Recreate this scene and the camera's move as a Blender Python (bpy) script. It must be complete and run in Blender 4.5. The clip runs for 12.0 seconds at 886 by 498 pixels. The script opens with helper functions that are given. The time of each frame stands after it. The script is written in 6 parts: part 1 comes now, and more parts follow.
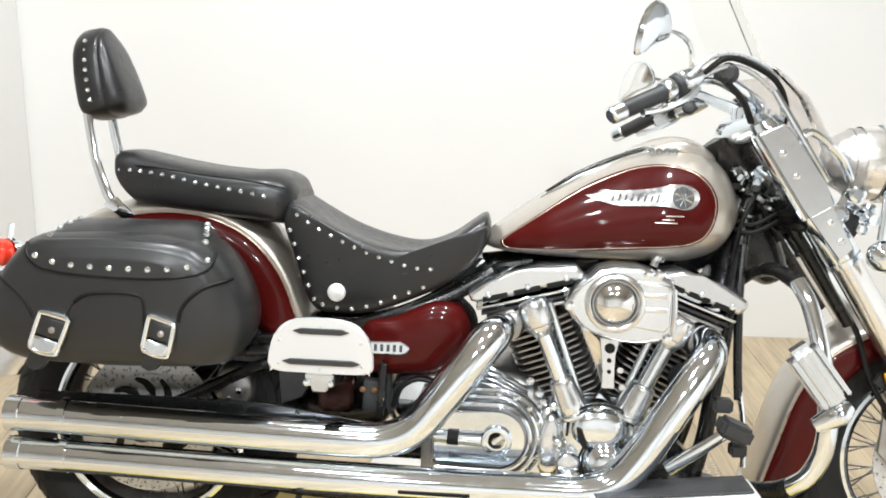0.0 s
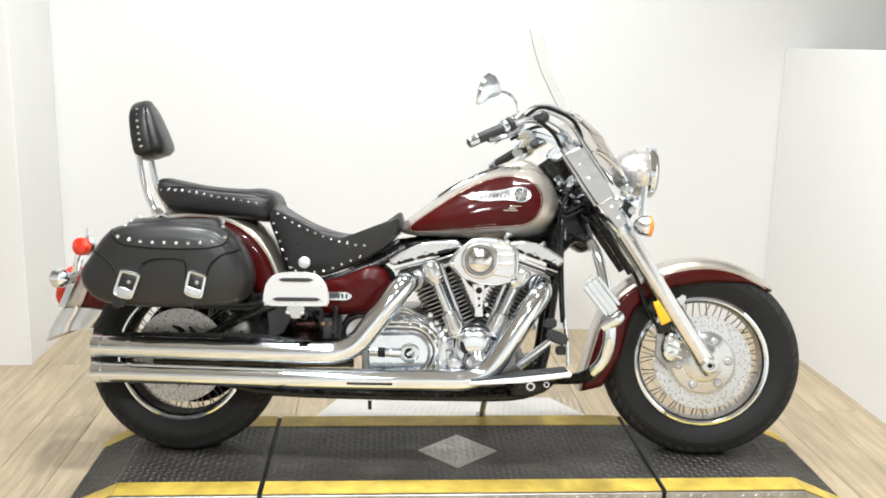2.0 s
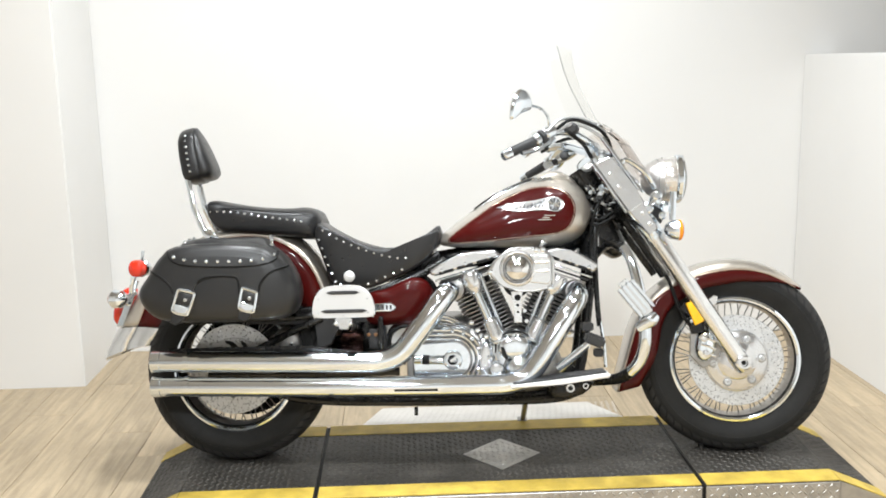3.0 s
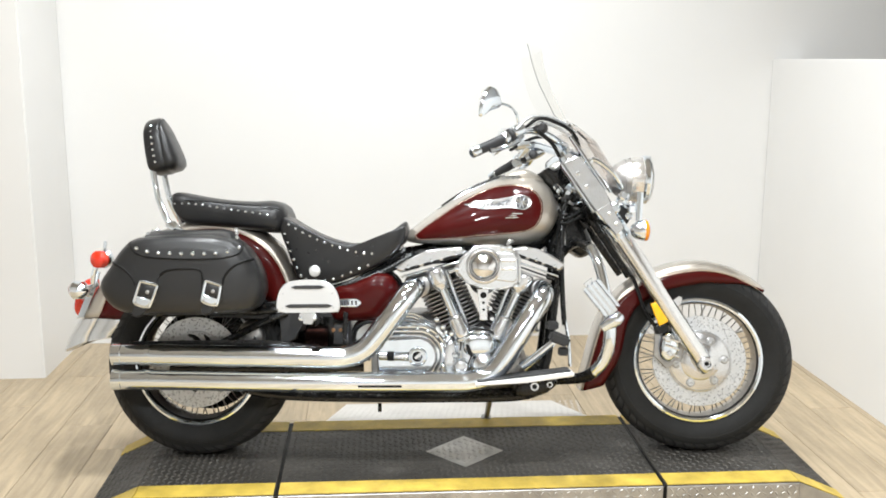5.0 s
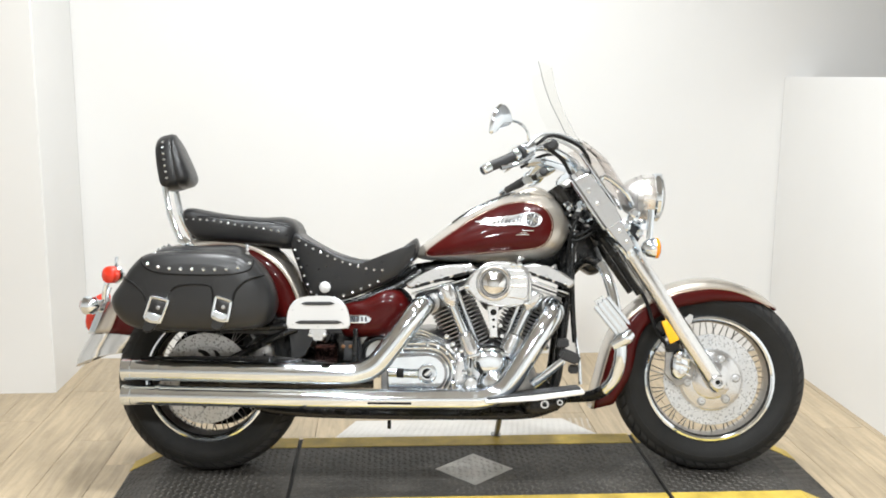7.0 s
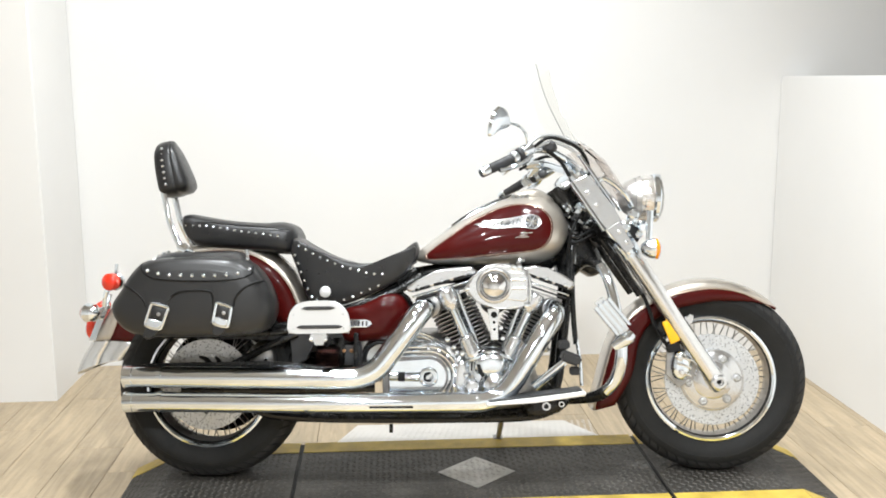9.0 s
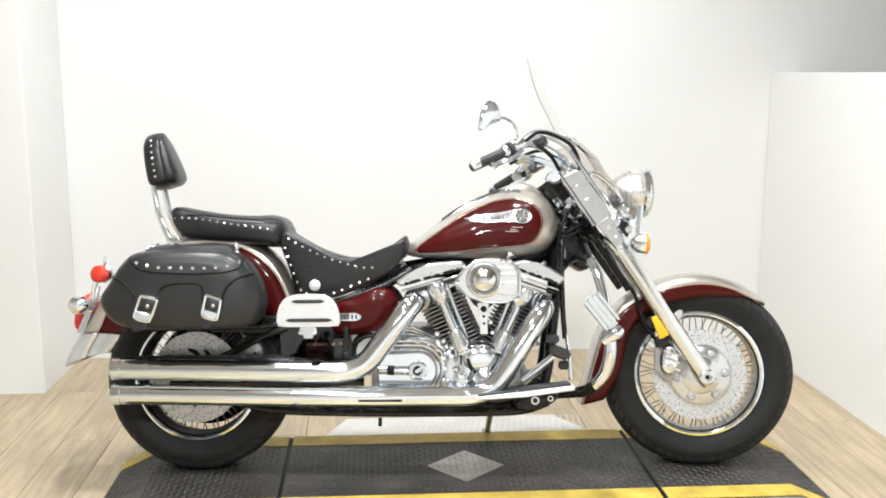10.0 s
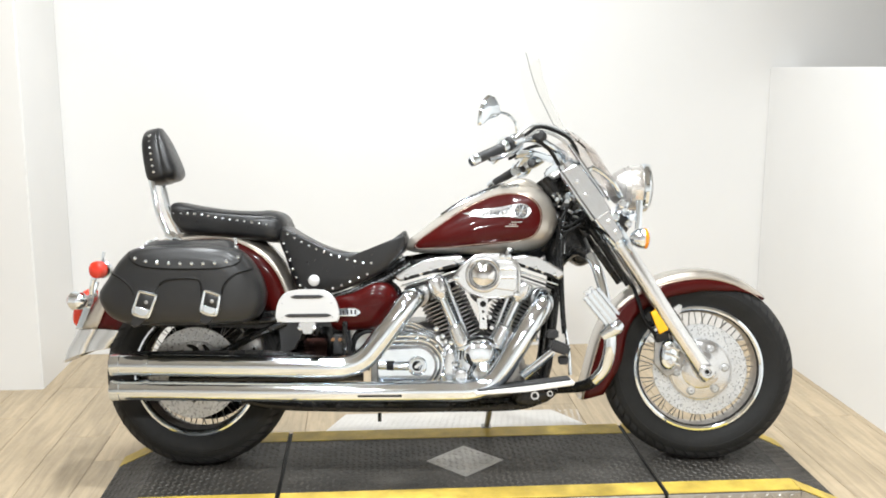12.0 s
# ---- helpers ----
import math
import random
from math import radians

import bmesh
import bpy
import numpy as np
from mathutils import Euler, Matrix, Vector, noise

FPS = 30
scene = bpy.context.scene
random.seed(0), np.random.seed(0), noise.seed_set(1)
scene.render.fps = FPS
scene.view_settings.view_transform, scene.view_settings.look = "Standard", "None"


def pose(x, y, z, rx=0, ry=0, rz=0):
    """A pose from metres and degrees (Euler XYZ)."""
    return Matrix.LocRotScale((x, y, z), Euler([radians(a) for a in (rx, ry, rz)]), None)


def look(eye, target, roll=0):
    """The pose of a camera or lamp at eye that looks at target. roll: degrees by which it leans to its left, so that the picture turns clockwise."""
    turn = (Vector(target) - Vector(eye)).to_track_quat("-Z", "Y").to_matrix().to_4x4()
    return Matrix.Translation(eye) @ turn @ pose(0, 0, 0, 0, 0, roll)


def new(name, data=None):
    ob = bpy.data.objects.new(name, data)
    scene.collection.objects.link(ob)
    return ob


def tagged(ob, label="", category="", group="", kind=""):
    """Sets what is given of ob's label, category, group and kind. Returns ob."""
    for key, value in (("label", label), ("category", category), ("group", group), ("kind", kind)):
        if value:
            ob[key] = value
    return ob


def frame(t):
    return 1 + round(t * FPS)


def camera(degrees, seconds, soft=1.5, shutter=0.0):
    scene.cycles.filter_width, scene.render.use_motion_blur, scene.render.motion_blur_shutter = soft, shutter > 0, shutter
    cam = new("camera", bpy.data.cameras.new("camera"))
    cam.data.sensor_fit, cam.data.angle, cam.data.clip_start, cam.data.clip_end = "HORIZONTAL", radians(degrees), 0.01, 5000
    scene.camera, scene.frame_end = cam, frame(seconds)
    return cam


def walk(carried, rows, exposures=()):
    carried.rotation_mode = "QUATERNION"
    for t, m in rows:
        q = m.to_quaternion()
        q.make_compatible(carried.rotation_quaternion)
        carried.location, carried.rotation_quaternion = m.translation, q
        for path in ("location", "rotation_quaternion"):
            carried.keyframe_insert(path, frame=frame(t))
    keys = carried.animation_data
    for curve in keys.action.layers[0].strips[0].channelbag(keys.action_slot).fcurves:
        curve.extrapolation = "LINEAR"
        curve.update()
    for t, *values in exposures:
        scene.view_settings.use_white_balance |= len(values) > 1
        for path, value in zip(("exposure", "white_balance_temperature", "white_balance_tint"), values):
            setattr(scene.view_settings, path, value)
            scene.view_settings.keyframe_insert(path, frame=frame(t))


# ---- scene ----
cam = camera(49.0, 12.0, soft=1.8)
PATH = [
    (0, (-0.2311, -1.8701, 1.3845), (-0.1810, 0.0405, 0.7956), 2.43),
    (0.2, (-0.2272, -2.0027, 1.3858), (-0.2163, -0.0930, 0.7917), 2.83),
    (0.5, (-0.2349, -2.1921, 1.3966), (-0.1316, -0.2688, 0.8577), 1.64),
    (0.8, (-0.2374, -2.3835, 1.3944), (-0.0374, -0.4609, 0.8808), 0.43),
    (1, (-0.2440, -2.5136, 1.3953), (-0.0441, -0.5769, 0.9377), -0.03),
    (1.2, (-0.2146, -2.6579, 1.4001), (-0.0623, -0.6967, 1.0391), 1.05),
    (1.5, (-0.1681, -2.8420, 1.4046), (-0.0713, -0.8884, 0.9871), 1.58),
    (1.8, (-0.1669, -2.9676, 1.4053), (-0.0559, -1.0160, 0.9822), 1.57),
    (2, (-0.1719, -3.0303, 1.4077), (-0.0321, -1.0799, 0.9878), 1.17),
    (2.2, (-0.1946, -3.0921, 1.4076), (-0.0342, -1.1370, 1.0176), 0.13),
    (2.5, (-0.2271, -3.1590, 1.4080), (-0.0938, -1.2023, 1.0159), -0.91),
    (2.8, (-0.2276, -3.1650, 1.4083), (-0.1176, -1.2014, 1.0449), -0.89),
    (3, (-0.2272, -3.1623, 1.4079), (-0.1368, -1.2011, 1.0265), -1.11),
    (5, (-0.2173, -3.1534, 1.4041), (-0.0645, -1.1973, 1.0164), 0.29),
    (5.3, (-0.2168, -3.1518, 1.4034), (-0.0754, -1.1934, 1.0230), -0.43),
    (5.5, (-0.2164, -3.1508, 1.4031), (-0.1024, -1.1885, 1.0338), -1.10),
    (5.7, (-0.2163, -3.1493, 1.4030), (-0.0988, -1.1852, 1.0443), -0.28),
    (6, (-0.2165, -3.1506, 1.4032), (-0.0890, -1.1862, 1.0499), 0.44),
    (6.5, (-0.2172, -3.1516, 1.4036), (-0.0886, -1.1878, 1.0474), 0.37),
    (7, (-0.2154, -3.1522, 1.4050), (-0.0846, -1.1883, 1.0504), 0.41),
    (9, (-0.2174, -3.1536, 1.4042), (-0.0848, -1.1884, 1.0567), -0.28),
    (9.5, (-0.2140, -3.1562, 1.4062), (-0.0681, -1.1926, 1.0557), -0.48),
    (10, (-0.2171, -3.1533, 1.4038), (-0.0643, -1.1918, 1.0443), 0.15),
    (10.5, (-0.2171, -3.1522, 1.4037), (-0.0595, -1.1918, 1.0405), 0.34),
    (11, (-0.2166, -3.1507, 1.4031), (-0.0486, -1.1915, 1.0378), 0.05),
    (11.5, (-0.2165, -3.1507, 1.4032), (-0.0519, -1.1927, 1.0301), -0.04),
    (12, (-0.2215, -3.1486, 1.3996), (-0.0643, -1.1890, 1.0321), 0.08),
]
walk(cam, [(t, look(eye, target, roll)) for t, eye, target, roll in PATH],
     [(0, 0.05), (1, 0.07), (2, 0.03), (3, 0.0), (7, 0.0), (9, 0.05), (12, 0.05)])

# ---- light: ceiling lamps of a closed room, weak grey world ----
world = bpy.data.worlds.new("world")
scene.world = world
world.use_nodes = True
world.node_tree.nodes["Background"].inputs[0].default_value = (0.9, 0.95, 1.0, 1)
world.node_tree.nodes["Background"].inputs[1].default_value = 0.05
scene.view_settings.exposure = 0.0


def ceiling_lamp(x, y, size, watts, z=3.28):
    lamp = bpy.data.lights.new("ceiling_lamp", "AREA")
    lamp.shape, lamp.size = "DISK", size
    lamp.energy, lamp.color, lamp.spread = watts, (0.925, 0.972, 1.0), radians(160)
    ob = new("ceiling_lamp", lamp)
    ob.location = (x, y, z)


for ly, watts, row in ((0.15, 42, (-0.75, 0.55)), (-1.5, 48, (-0.9, 0.42)), (-3.9, 92, (-0.95, 0.42))):
    for lx in row:
        ceiling_lamp(lx, ly, 0.30, watts)


# ---- materials ----
def mat(name, color, rough=0.5, metal=0.0, coat=0.0, var=0.06, vscale=6.0, bump=0.0, bscale=200.0, rvar=0.05, rand=0.0, flake=0.0, trans=0.0, ior=1.45, emit=0.0, spec=0.5):
    m = bpy.data.materials.new(name)
    m.use_nodes = True
    nt = m.node_tree
    b = nt.nodes["Principled BSDF"]
    b.inputs["Base Color"].default_value = (*color, 1)
    b.inputs["Metallic"].default_value = metal
    b.inputs["Roughness"].default_value = rough
    b.inputs["IOR"].default_value = ior
    b.inputs["Coat Weight"].default_value = coat
    b.inputs["Coat Roughness"].default_value = 0.03
    b.inputs["Transmission Weight"].default_value = trans
    b.inputs["Specular IOR Level"].default_value = spec
    tc = nt.nodes.new("ShaderNodeTexCoord")
    n1 = nt.nodes.new("ShaderNodeTexNoise")
    n1.inputs["Scale"].default_value = vscale
    n1.inputs["Detail"].default_value = 6
    nt.links.new(tc.outputs["Object"], n1.inputs["Vector"])
    mp = nt.nodes.new("ShaderNodeMapRange")
    mp.inputs[1].default_value, mp.inputs[2].default_value = 0.25, 0.75
    mp.inputs[3].default_value, mp.inputs[4].default_value = 1 - var, 1 + var
    nt.links.new(n1.outputs[0], mp.inputs[0])
    fac = mp.outputs[0]
    if rand:
        oi = nt.nodes.new("ShaderNodeObjectInfo")
        mr = nt.nodes.new("ShaderNodeMapRange")
        mr.inputs[3].default_value, mr.inputs[4].default_value = 1 - rand, 1 + rand
        nt.links.new(oi.outputs["Random"], mr.inputs[0])
        mu = nt.nodes.new("ShaderNodeMath")
        mu.operation = "MULTIPLY"
        nt.links.new(fac, mu.inputs[0])
        nt.links.new(mr.outputs[0], mu.inputs[1])
        fac = mu.outputs[0]
    if flake:
        vo = nt.nodes.new("ShaderNodeTexVoronoi")
        vo.inputs["Scale"].default_value = 1500
        nt.links.new(tc.outputs["Object"], vo.inputs["Vector"])
        mf = nt.nodes.new("ShaderNodeMapRange")
        mf.inputs[3].default_value, mf.inputs[4].default_value = 1 - flake, 1 + flake
        nt.links.new(vo.outputs["Color"], mf.inputs[0])
        mu = nt.nodes.new("ShaderNodeMath")
        mu.operation = "MULTIPLY"
        nt.links.new(fac, mu.inputs[0])
        nt.links.new(mf.outputs[0], mu.inputs[1])
        fac = mu.outputs[0]
    vm = nt.nodes.new("ShaderNodeVectorMath")
    vm.operation = "SCALE"
    vm.inputs[0].default_value = color
    nt.links.new(fac, vm.inputs["Scale"])
    nt.links.new(vm.outputs[0], b.inputs["Base Color"])
    if rvar:
        n2 = nt.nodes.new("ShaderNodeTexNoise")
        n2.inputs["Scale"].default_value = vscale * 7
        n2.inputs["Detail"].default_value = 4
        nt.links.new(tc.outputs["Object"], n2.inputs["Vector"])
        m2 = nt.nodes.new("ShaderNodeMapRange")
        m2.inputs[1].default_value, m2.inputs[2].default_value = 0.3, 0.7
        m2.inputs[3].default_value, m2.inputs[4].default_value = max(0.0, rough - rvar), rough + rvar
        nt.links.new(n2.outputs[0], m2.inputs[0])
        nt.links.new(m2.outputs[0], b.inputs["Roughness"])
    if bump:
        n3 = nt.nodes.new("ShaderNodeTexNoise")
        n3.inputs["Scale"].default_value = bscale
        n3.inputs["Detail"].default_value = 5
        nt.links.new(tc.outputs["Object"], n3.inputs["Vector"])
        bp = nt.nodes.new("ShaderNodeBump")
        bp.inputs["Strength"].default_value = bump
        bp.inputs["Distance"].default_value = 0.002
        nt.links.new(n3.outputs[0], bp.inputs["Height"])
        nt.links.new(bp.outputs[0], b.inputs["Normal"])
    if emit:
        b.inputs["Emission Color"].default_value = (*color, 1)
        b.inputs["Emission Strength"].default_value = emit
    return m


CHROME = mat("chrome", (0.805, 0.868, 0.935), 0.07, 1.0, var=0.03, vscale=9, rvar=0.035)
ALLOY = mat("polished_alloy", (0.72, 0.735, 0.75), 0.19, 0.95, var=0.06, vscale=14, rvar=0.05)
SOFTALLOY = mat("bright_satin_trim", (0.78, 0.78, 0.775), 0.36, 0.5, var=0.04, vscale=12, rvar=0.05)
SATIN = mat("satin_alloy", (0.78, 0.79, 0.80), 0.20, 1.0, var=0.04, vscale=12, rvar=0.03)
BRUSHED = mat("brushed_alloy", (0.66, 0.67, 0.685), 0.20, 0.95, var=0.04, vscale=9, rvar=0.03)
LAMPCHROME = mat("hazy_chrome", (0.52, 0.50, 0.48), 0.34, 0.9, var=0.12, vscale=25, rvar=0.08)
SOFTCHROME = mat("softened_chrome", (0.78, 0.835, 0.890), 0.10, 1.0, var=0.05, vscale=30, rvar=0.04)
SPOKE = mat("spoke_wire", (0.50, 0.50, 0.50), 0.30, 1.0, var=0.15, vscale=40, rvar=0.06)
LENSCHROME = mat("grey_chrome_lens", (0.70, 0.71, 0.72), 0.08, 1.0, var=0.2, vscale=30, rvar=0.04)
BROWNCHROME = mat("reddish_metal", (0.30, 0.17, 0.15), 0.22, 1.0, var=0.15, vscale=20, rvar=0.05)
MIRROR = mat("mirror_silvering", (0.93, 0.93, 0.93), 0.03, 1.0, var=0.01, rvar=0.0)
TREADRUBBER = mat("tread_rubber", (0.027, 0.0265, 0.026), 0.7, var=0.35, vscale=20, bump=0.3, bscale=240, rvar=0.08, spec=0.3)
STEEL = mat("brake_steel", (0.55, 0.56, 0.57), 0.32, 0.60, var=0.08, vscale=20, rvar=0.1)
SILVER = mat("champagne_silver_paint", (0.50, 0.46, 0.405), 0.34, 0.8, coat=0.8, var=0.03, flake=0.16)
MAROON = mat("maroon_metallic_paint", (0.050, 0.0030, 0.0026), 0.34, 0.0, coat=0.32, var=0.05, flake=0.3, spec=0.07)
LEATHER = mat("black_leather", (0.0175, 0.0175, 0.0180), 0.33, var=0.16, vscale=6, bump=0.04, bscale=420, rvar=0.035, spec=0.52)
SEATLEATHER = mat("black_seat_vinyl", (0.0115, 0.0115, 0.0122), 0.33, var=0.2, vscale=9, bump=0.05, bscale=600, rvar=0.06, spec=0.55)
PIPING = mat("black_piping", (0.006, 0.006, 0.006), 0.5, var=0.1, spec=0.25)
RUBBER = mat("tyre_rubber", (0.0125, 0.0125, 0.0122), 0.58, var=0.2, vscale=14, bump=0.25, bscale=260, rvar=0.08, spec=0.25)
BLACK = mat("black_frame_paint", (0.006, 0.006, 0.006), 0.25, coat=0.0, var=0.15, rvar=0.06)
DARK = mat("dark_plastic", (0.025, 0.025, 0.026), 0.5, var=0.15, bump=0.1, bscale=500)
FIN = mat("dark_engine_metal", (0.36, 0.355, 0.35), 0.36, 0.95, var=0.2, vscale=25, rvar=0.1)
RED = mat("red_lens", (0.68, 0.032, 0.012), 0.12, var=0.08, rvar=0.03, coat=0.6)
AMBER = mat("amber_lens", (0.85, 0.27, 0.01), 0.14, var=0.08, rvar=0.03, coat=0.6)
YELLOWREF = mat("amber_reflector", (0.90, 0.46, 0.01), 0.22, var=0.10, vscale=60, rvar=0.05, coat=0.5)
GLASS = mat("clear_polycarbonate", (0.97, 0.97, 0.96), 0.01, trans=1.0, ior=1.006, var=0.01, rvar=0.0)
# tint deepened to carry the beige ceiling reflected in the lower shield
TINT = mat("clear_lower_polycarbonate", (0.84, 0.795, 0.765), 0.02, trans=1.0, ior=1.02, coat=1.0, var=0.02, rvar=0.0)
LENS = mat("headlamp_glass", (0.95, 0.95, 0.95), 0.03, trans=0.9, ior=1.4, var=0.02, rvar=0.0)
EDGE = mat("shield_edge", (0.15, 0.15, 0.15), 0.3, var=0.1)
COPPER = mat("copper_bolt", (0.30, 0.17, 0.09), 0.35, 1.0, var=0.1)
PINSTRIPE = mat("dull_pinstripe", (0.44, 0.34, 0.27), 0.3, 0.6, var=0.05)
EMBLEMDARK = mat("dark_badge_bars", (0.06, 0.06, 0.065), 0.35, var=0.1)
YELLOW = mat("yellow_safety_paint", (0.51, 0.365, 0.062), 0.50, var=0.30, vscale=14, bump=0.25, bscale=120, rvar=0.1)
TREAD = mat("worn_black_treadplate", (0.043, 0.039, 0.034), 0.52, 0.15, var=0.45, vscale=9, bump=0.15, bscale=180, rvar=0.1)
# lugs coloured paler than the plate to carry their highlights
GLINTLUG = mat("worn_tread_lugs", (0.080, 0.074, 0.066), 0.50, 0.3, var=0.6, vscale=5, rvar=0.1)
# brighter copy of BARE: the ramp's reflected light is put into its colour
LITRAMP = mat("bright_aluminium_ramp", (0.74, 0.72, 0.69), 0.42, 0.35, var=0.12, vscale=5, bump=0.2, bscale=150, rvar=0.1)
BARE = mat("bare_aluminium_treadplate", (0.40, 0.385, 0.36), 0.40, 0.7, var=0.22, vscale=16, bump=0.2, bscale=150, rvar=0.1)
WALL = mat("white_wall_paint", (0.735, 0.728, 0.715), 0.6, var=0.025, vscale=1.2, bump=0.06, bscale=90, rvar=0.05)
# unseen ceiling; its mid tone is chosen for reflections and darker upper walls
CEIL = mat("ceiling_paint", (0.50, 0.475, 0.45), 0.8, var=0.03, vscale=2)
REARWALL = mat("rear_wall_paint", (0.72, 0.715, 0.705), 0.7, var=0.05, vscale=1.5)

FACET = mat("faceted_lamp_glass", (0.72, 0.70, 0.67), 0.14, 0.75, var=0.15, vscale=40, bump=1.0, bscale=70, rvar=0.05)
for paint in (MAROON, SILVER):
    paint.node_tree.nodes["Principled BSDF"].inputs["Coat Roughness"].default_value = 0.06


def wood_material():
    m = mat("light_oak_laminate", (0.44, 0.348, 0.231), 0.42, var=0.0, rvar=0.06, rand=0.13)
    nt = m.node_tree
    b = nt.nodes["Principled BSDF"]
    vm = [n for n in nt.nodes if n.type == "VECT_MATH"][0]
    tc = [n for n in nt.nodes if n.type == "TEX_COORD"][0]
    oi = [n for n in nt.nodes if n.type == "OBJECT_INFO"][0]
    sh = nt.nodes.new("ShaderNodeVectorMath")
    sh.operation = "MULTIPLY_ADD"
    sh.inputs[1].default_value = (17.0, 1.3, 1.0)
    comb = nt.nodes.new("ShaderNodeCombineXYZ")
    mul = nt.nodes.new("ShaderNodeMath")
    mul.operation = "MULTIPLY"
    mul.inputs[1].default_value = 37.0
    nt.links.new(oi.outputs["Random"], mul.inputs[0])
    nt.links.new(mul.outputs[0], comb.inputs[0])
    nt.links.new(mul.outputs[0], comb.inputs[1])
    nt.links.new(tc.outputs["Object"], sh.inputs[0])
    nt.links.new(comb.outputs[0], sh.inputs[2])
    grain = nt.nodes.new("ShaderNodeTexNoise")
    grain.inputs["Scale"].default_value = 2.2
    grain.inputs["Detail"].default_value = 9
    grain.inputs["Roughness"].default_value = 0.62
    grain.inputs["Distortion"].default_value = 0.6
    nt.links.new(sh.outputs[0], grain.inputs["Vector"])
    ramp = nt.nodes.new("ShaderNodeMapRange")
    ramp.inputs[1].default_value, ramp.inputs[2].default_value = 0.28, 0.72
    ramp.inputs[3].default_value, ramp.inputs[4].default_value = 0.70, 1.22
    nt.links.new(grain.outputs[0], ramp.inputs[0])
    s2 = nt.nodes.new("ShaderNodeVectorMath")
    s2.operation = "SCALE"
    nt.links.new(vm.outputs[0], s2.inputs[0])
    nt.links.new(ramp.outputs[0], s2.inputs["Scale"])
    nt.links.new(s2.outputs[0], b.inputs["Base Color"])
    bp = nt.nodes.new("ShaderNodeBump")
    bp.inputs["Strength"].default_value = 0.12
    bp.inputs["Distance"].default_value = 0.001
    nt.links.new(grain.outputs[0], bp.inputs["Height"])
    nt.links.new(bp.outputs[0], b.inputs["Normal"])
    return m


OAK = wood_material()


# ---- mesh helpers ----
def part(name, bm, material, parent, label="", sharp=32):
    """Links a bmesh as one mesh object under a thing or a part."""
    bmesh.ops.recalc_face_normals(bm, faces=bm.faces)
    lim = radians(sharp)
    for f in bm.faces:
        f.smooth = len(f.verts) < 5
    for e in bm.edges:
        if len(e.link_faces) == 2 and e.calc_face_angle(0) > lim:
            e.smooth = False
    me = bpy.data.meshes.new(name)
    bm.to_mesh(me)
    bm.free()
    me.materials.append(material)
    ob = new(name, me)
    ob.parent = parent
    if label:
        tagged(ob, label)
    return ob


def again(ob, m, parent=None):
    """Another object on the same mesh, at the pose m in its parent."""
    o = new(ob.name.split(".")[0], ob.data)
    o.parent = parent or ob.parent
    o.matrix_basis = m
    return o


def spline(pts, n=8, closed=False):
    """Catmull-Rom points through pts, n for each stretch."""
    P = [Vector(p) for p in pts]
    k = len(P)
    out = []
    for i in range(k if closed else k - 1):
        a = P[(i - 1) % k] if closed or i else P[0] * 2 - P[1]
        b, c = P[i], P[(i + 1) % k]
        d = P[(i + 2) % k] if closed or i + 2 < k else P[k - 1] * 2 - P[k - 2]
        for j in range(n):
            t = j / n
            out.append(0.5 * (2 * b + (c - a) * t + (2 * a - 5 * b + 4 * c - d) * t * t + (3 * b - a - 3 * c + d) * t ** 3))
    if not closed:
        out.append(P[-1].copy())
    return out


def rings(bm, loops, caps=True, closed=False):
    """Skins equal loops of places one after another."""
    V = [[bm.verts.new(p) for p in loop] for loop in loops]
    m = len(V[0])
    for i in range(len(V) if closed else len(V) - 1):
        A, B = V[i], V[(i + 1) % len(V)]
        for j in range(m):
            bm.faces.new((A[j], A[(j + 1) % m], B[(j + 1) % m], B[j]))
    if caps and not closed:
        bm.faces.new(V[0])
        bm.faces.new(list(reversed(V[-1])))
    return bm


def tube(pts, r, seg=12, n=6, caps=True, flat=1.0, bm=None):
    """A tube along a smooth line; r is one radius or one for each point."""
    rs = r if isinstance(r, (list, tuple)) else [r] * len(pts)
    S = spline([Vector(p) for p in pts], n) if len(pts) > 2 else [Vector(p) for p in pts]
    R = [v.x for v in spline([(q, 0, 0) for q in rs], n)] if len(pts) > 2 else list(rs)
    bm = bm or bmesh.new()
    up = Vector((0, 1, 0))
    loops = []
    for i, p in enumerate(S):
        d = (S[min(i + 1, len(S) - 1)] - S[max(i - 1, 0)]).normalized()
        s = up - d * up.dot(d)
        s = s.normalized() if s.length > 1e-3 else d.orthogonal().normalized()
        up = s
        b = d.cross(s)
        loops.append([p + R[i] * (math.cos(2 * math.pi * j / seg) * s * flat + math.sin(2 * math.pi * j / seg) * b) for j in range(seg)])
    return rings(bm, loops, caps)


def turned(profile, origin, axis=(0, 1, 0), seg=32, bm=None, caps=False):
    """A turned body: profile of (radius, way along the axis)."""
    a = Vector(axis).normalized()
    u = a.orthogonal().normalized()
    v = a.cross(u)
    o = Vector(origin)
    bm = bm or bmesh.new()
    loops = [[o + a * h + max(r, 1e-4) * (math.cos(2 * math.pi * j / seg) * u + math.sin(2 * math.pi * j / seg) * v) for j in range(seg)] for r, h in profile]
    return rings(bm, loops, True)


def ring_turned(profile, origin, axis=(0, 1, 0), seg=64):
    """A turned body round an open middle: the profile closes on itself."""
    a = Vector(axis).normalized()
    u = a.orthogonal().normalized()
    v = a.cross(u)
    o = Vector(origin)
    bm = bmesh.new()
    loops = [[o + a * h + r * (math.cos(2 * math.pi * i / seg) * u + math.sin(2 * math.pi * i / seg) * v) for r, h in profile] for i in range(seg)]
    return rings(bm, loops, False, True)


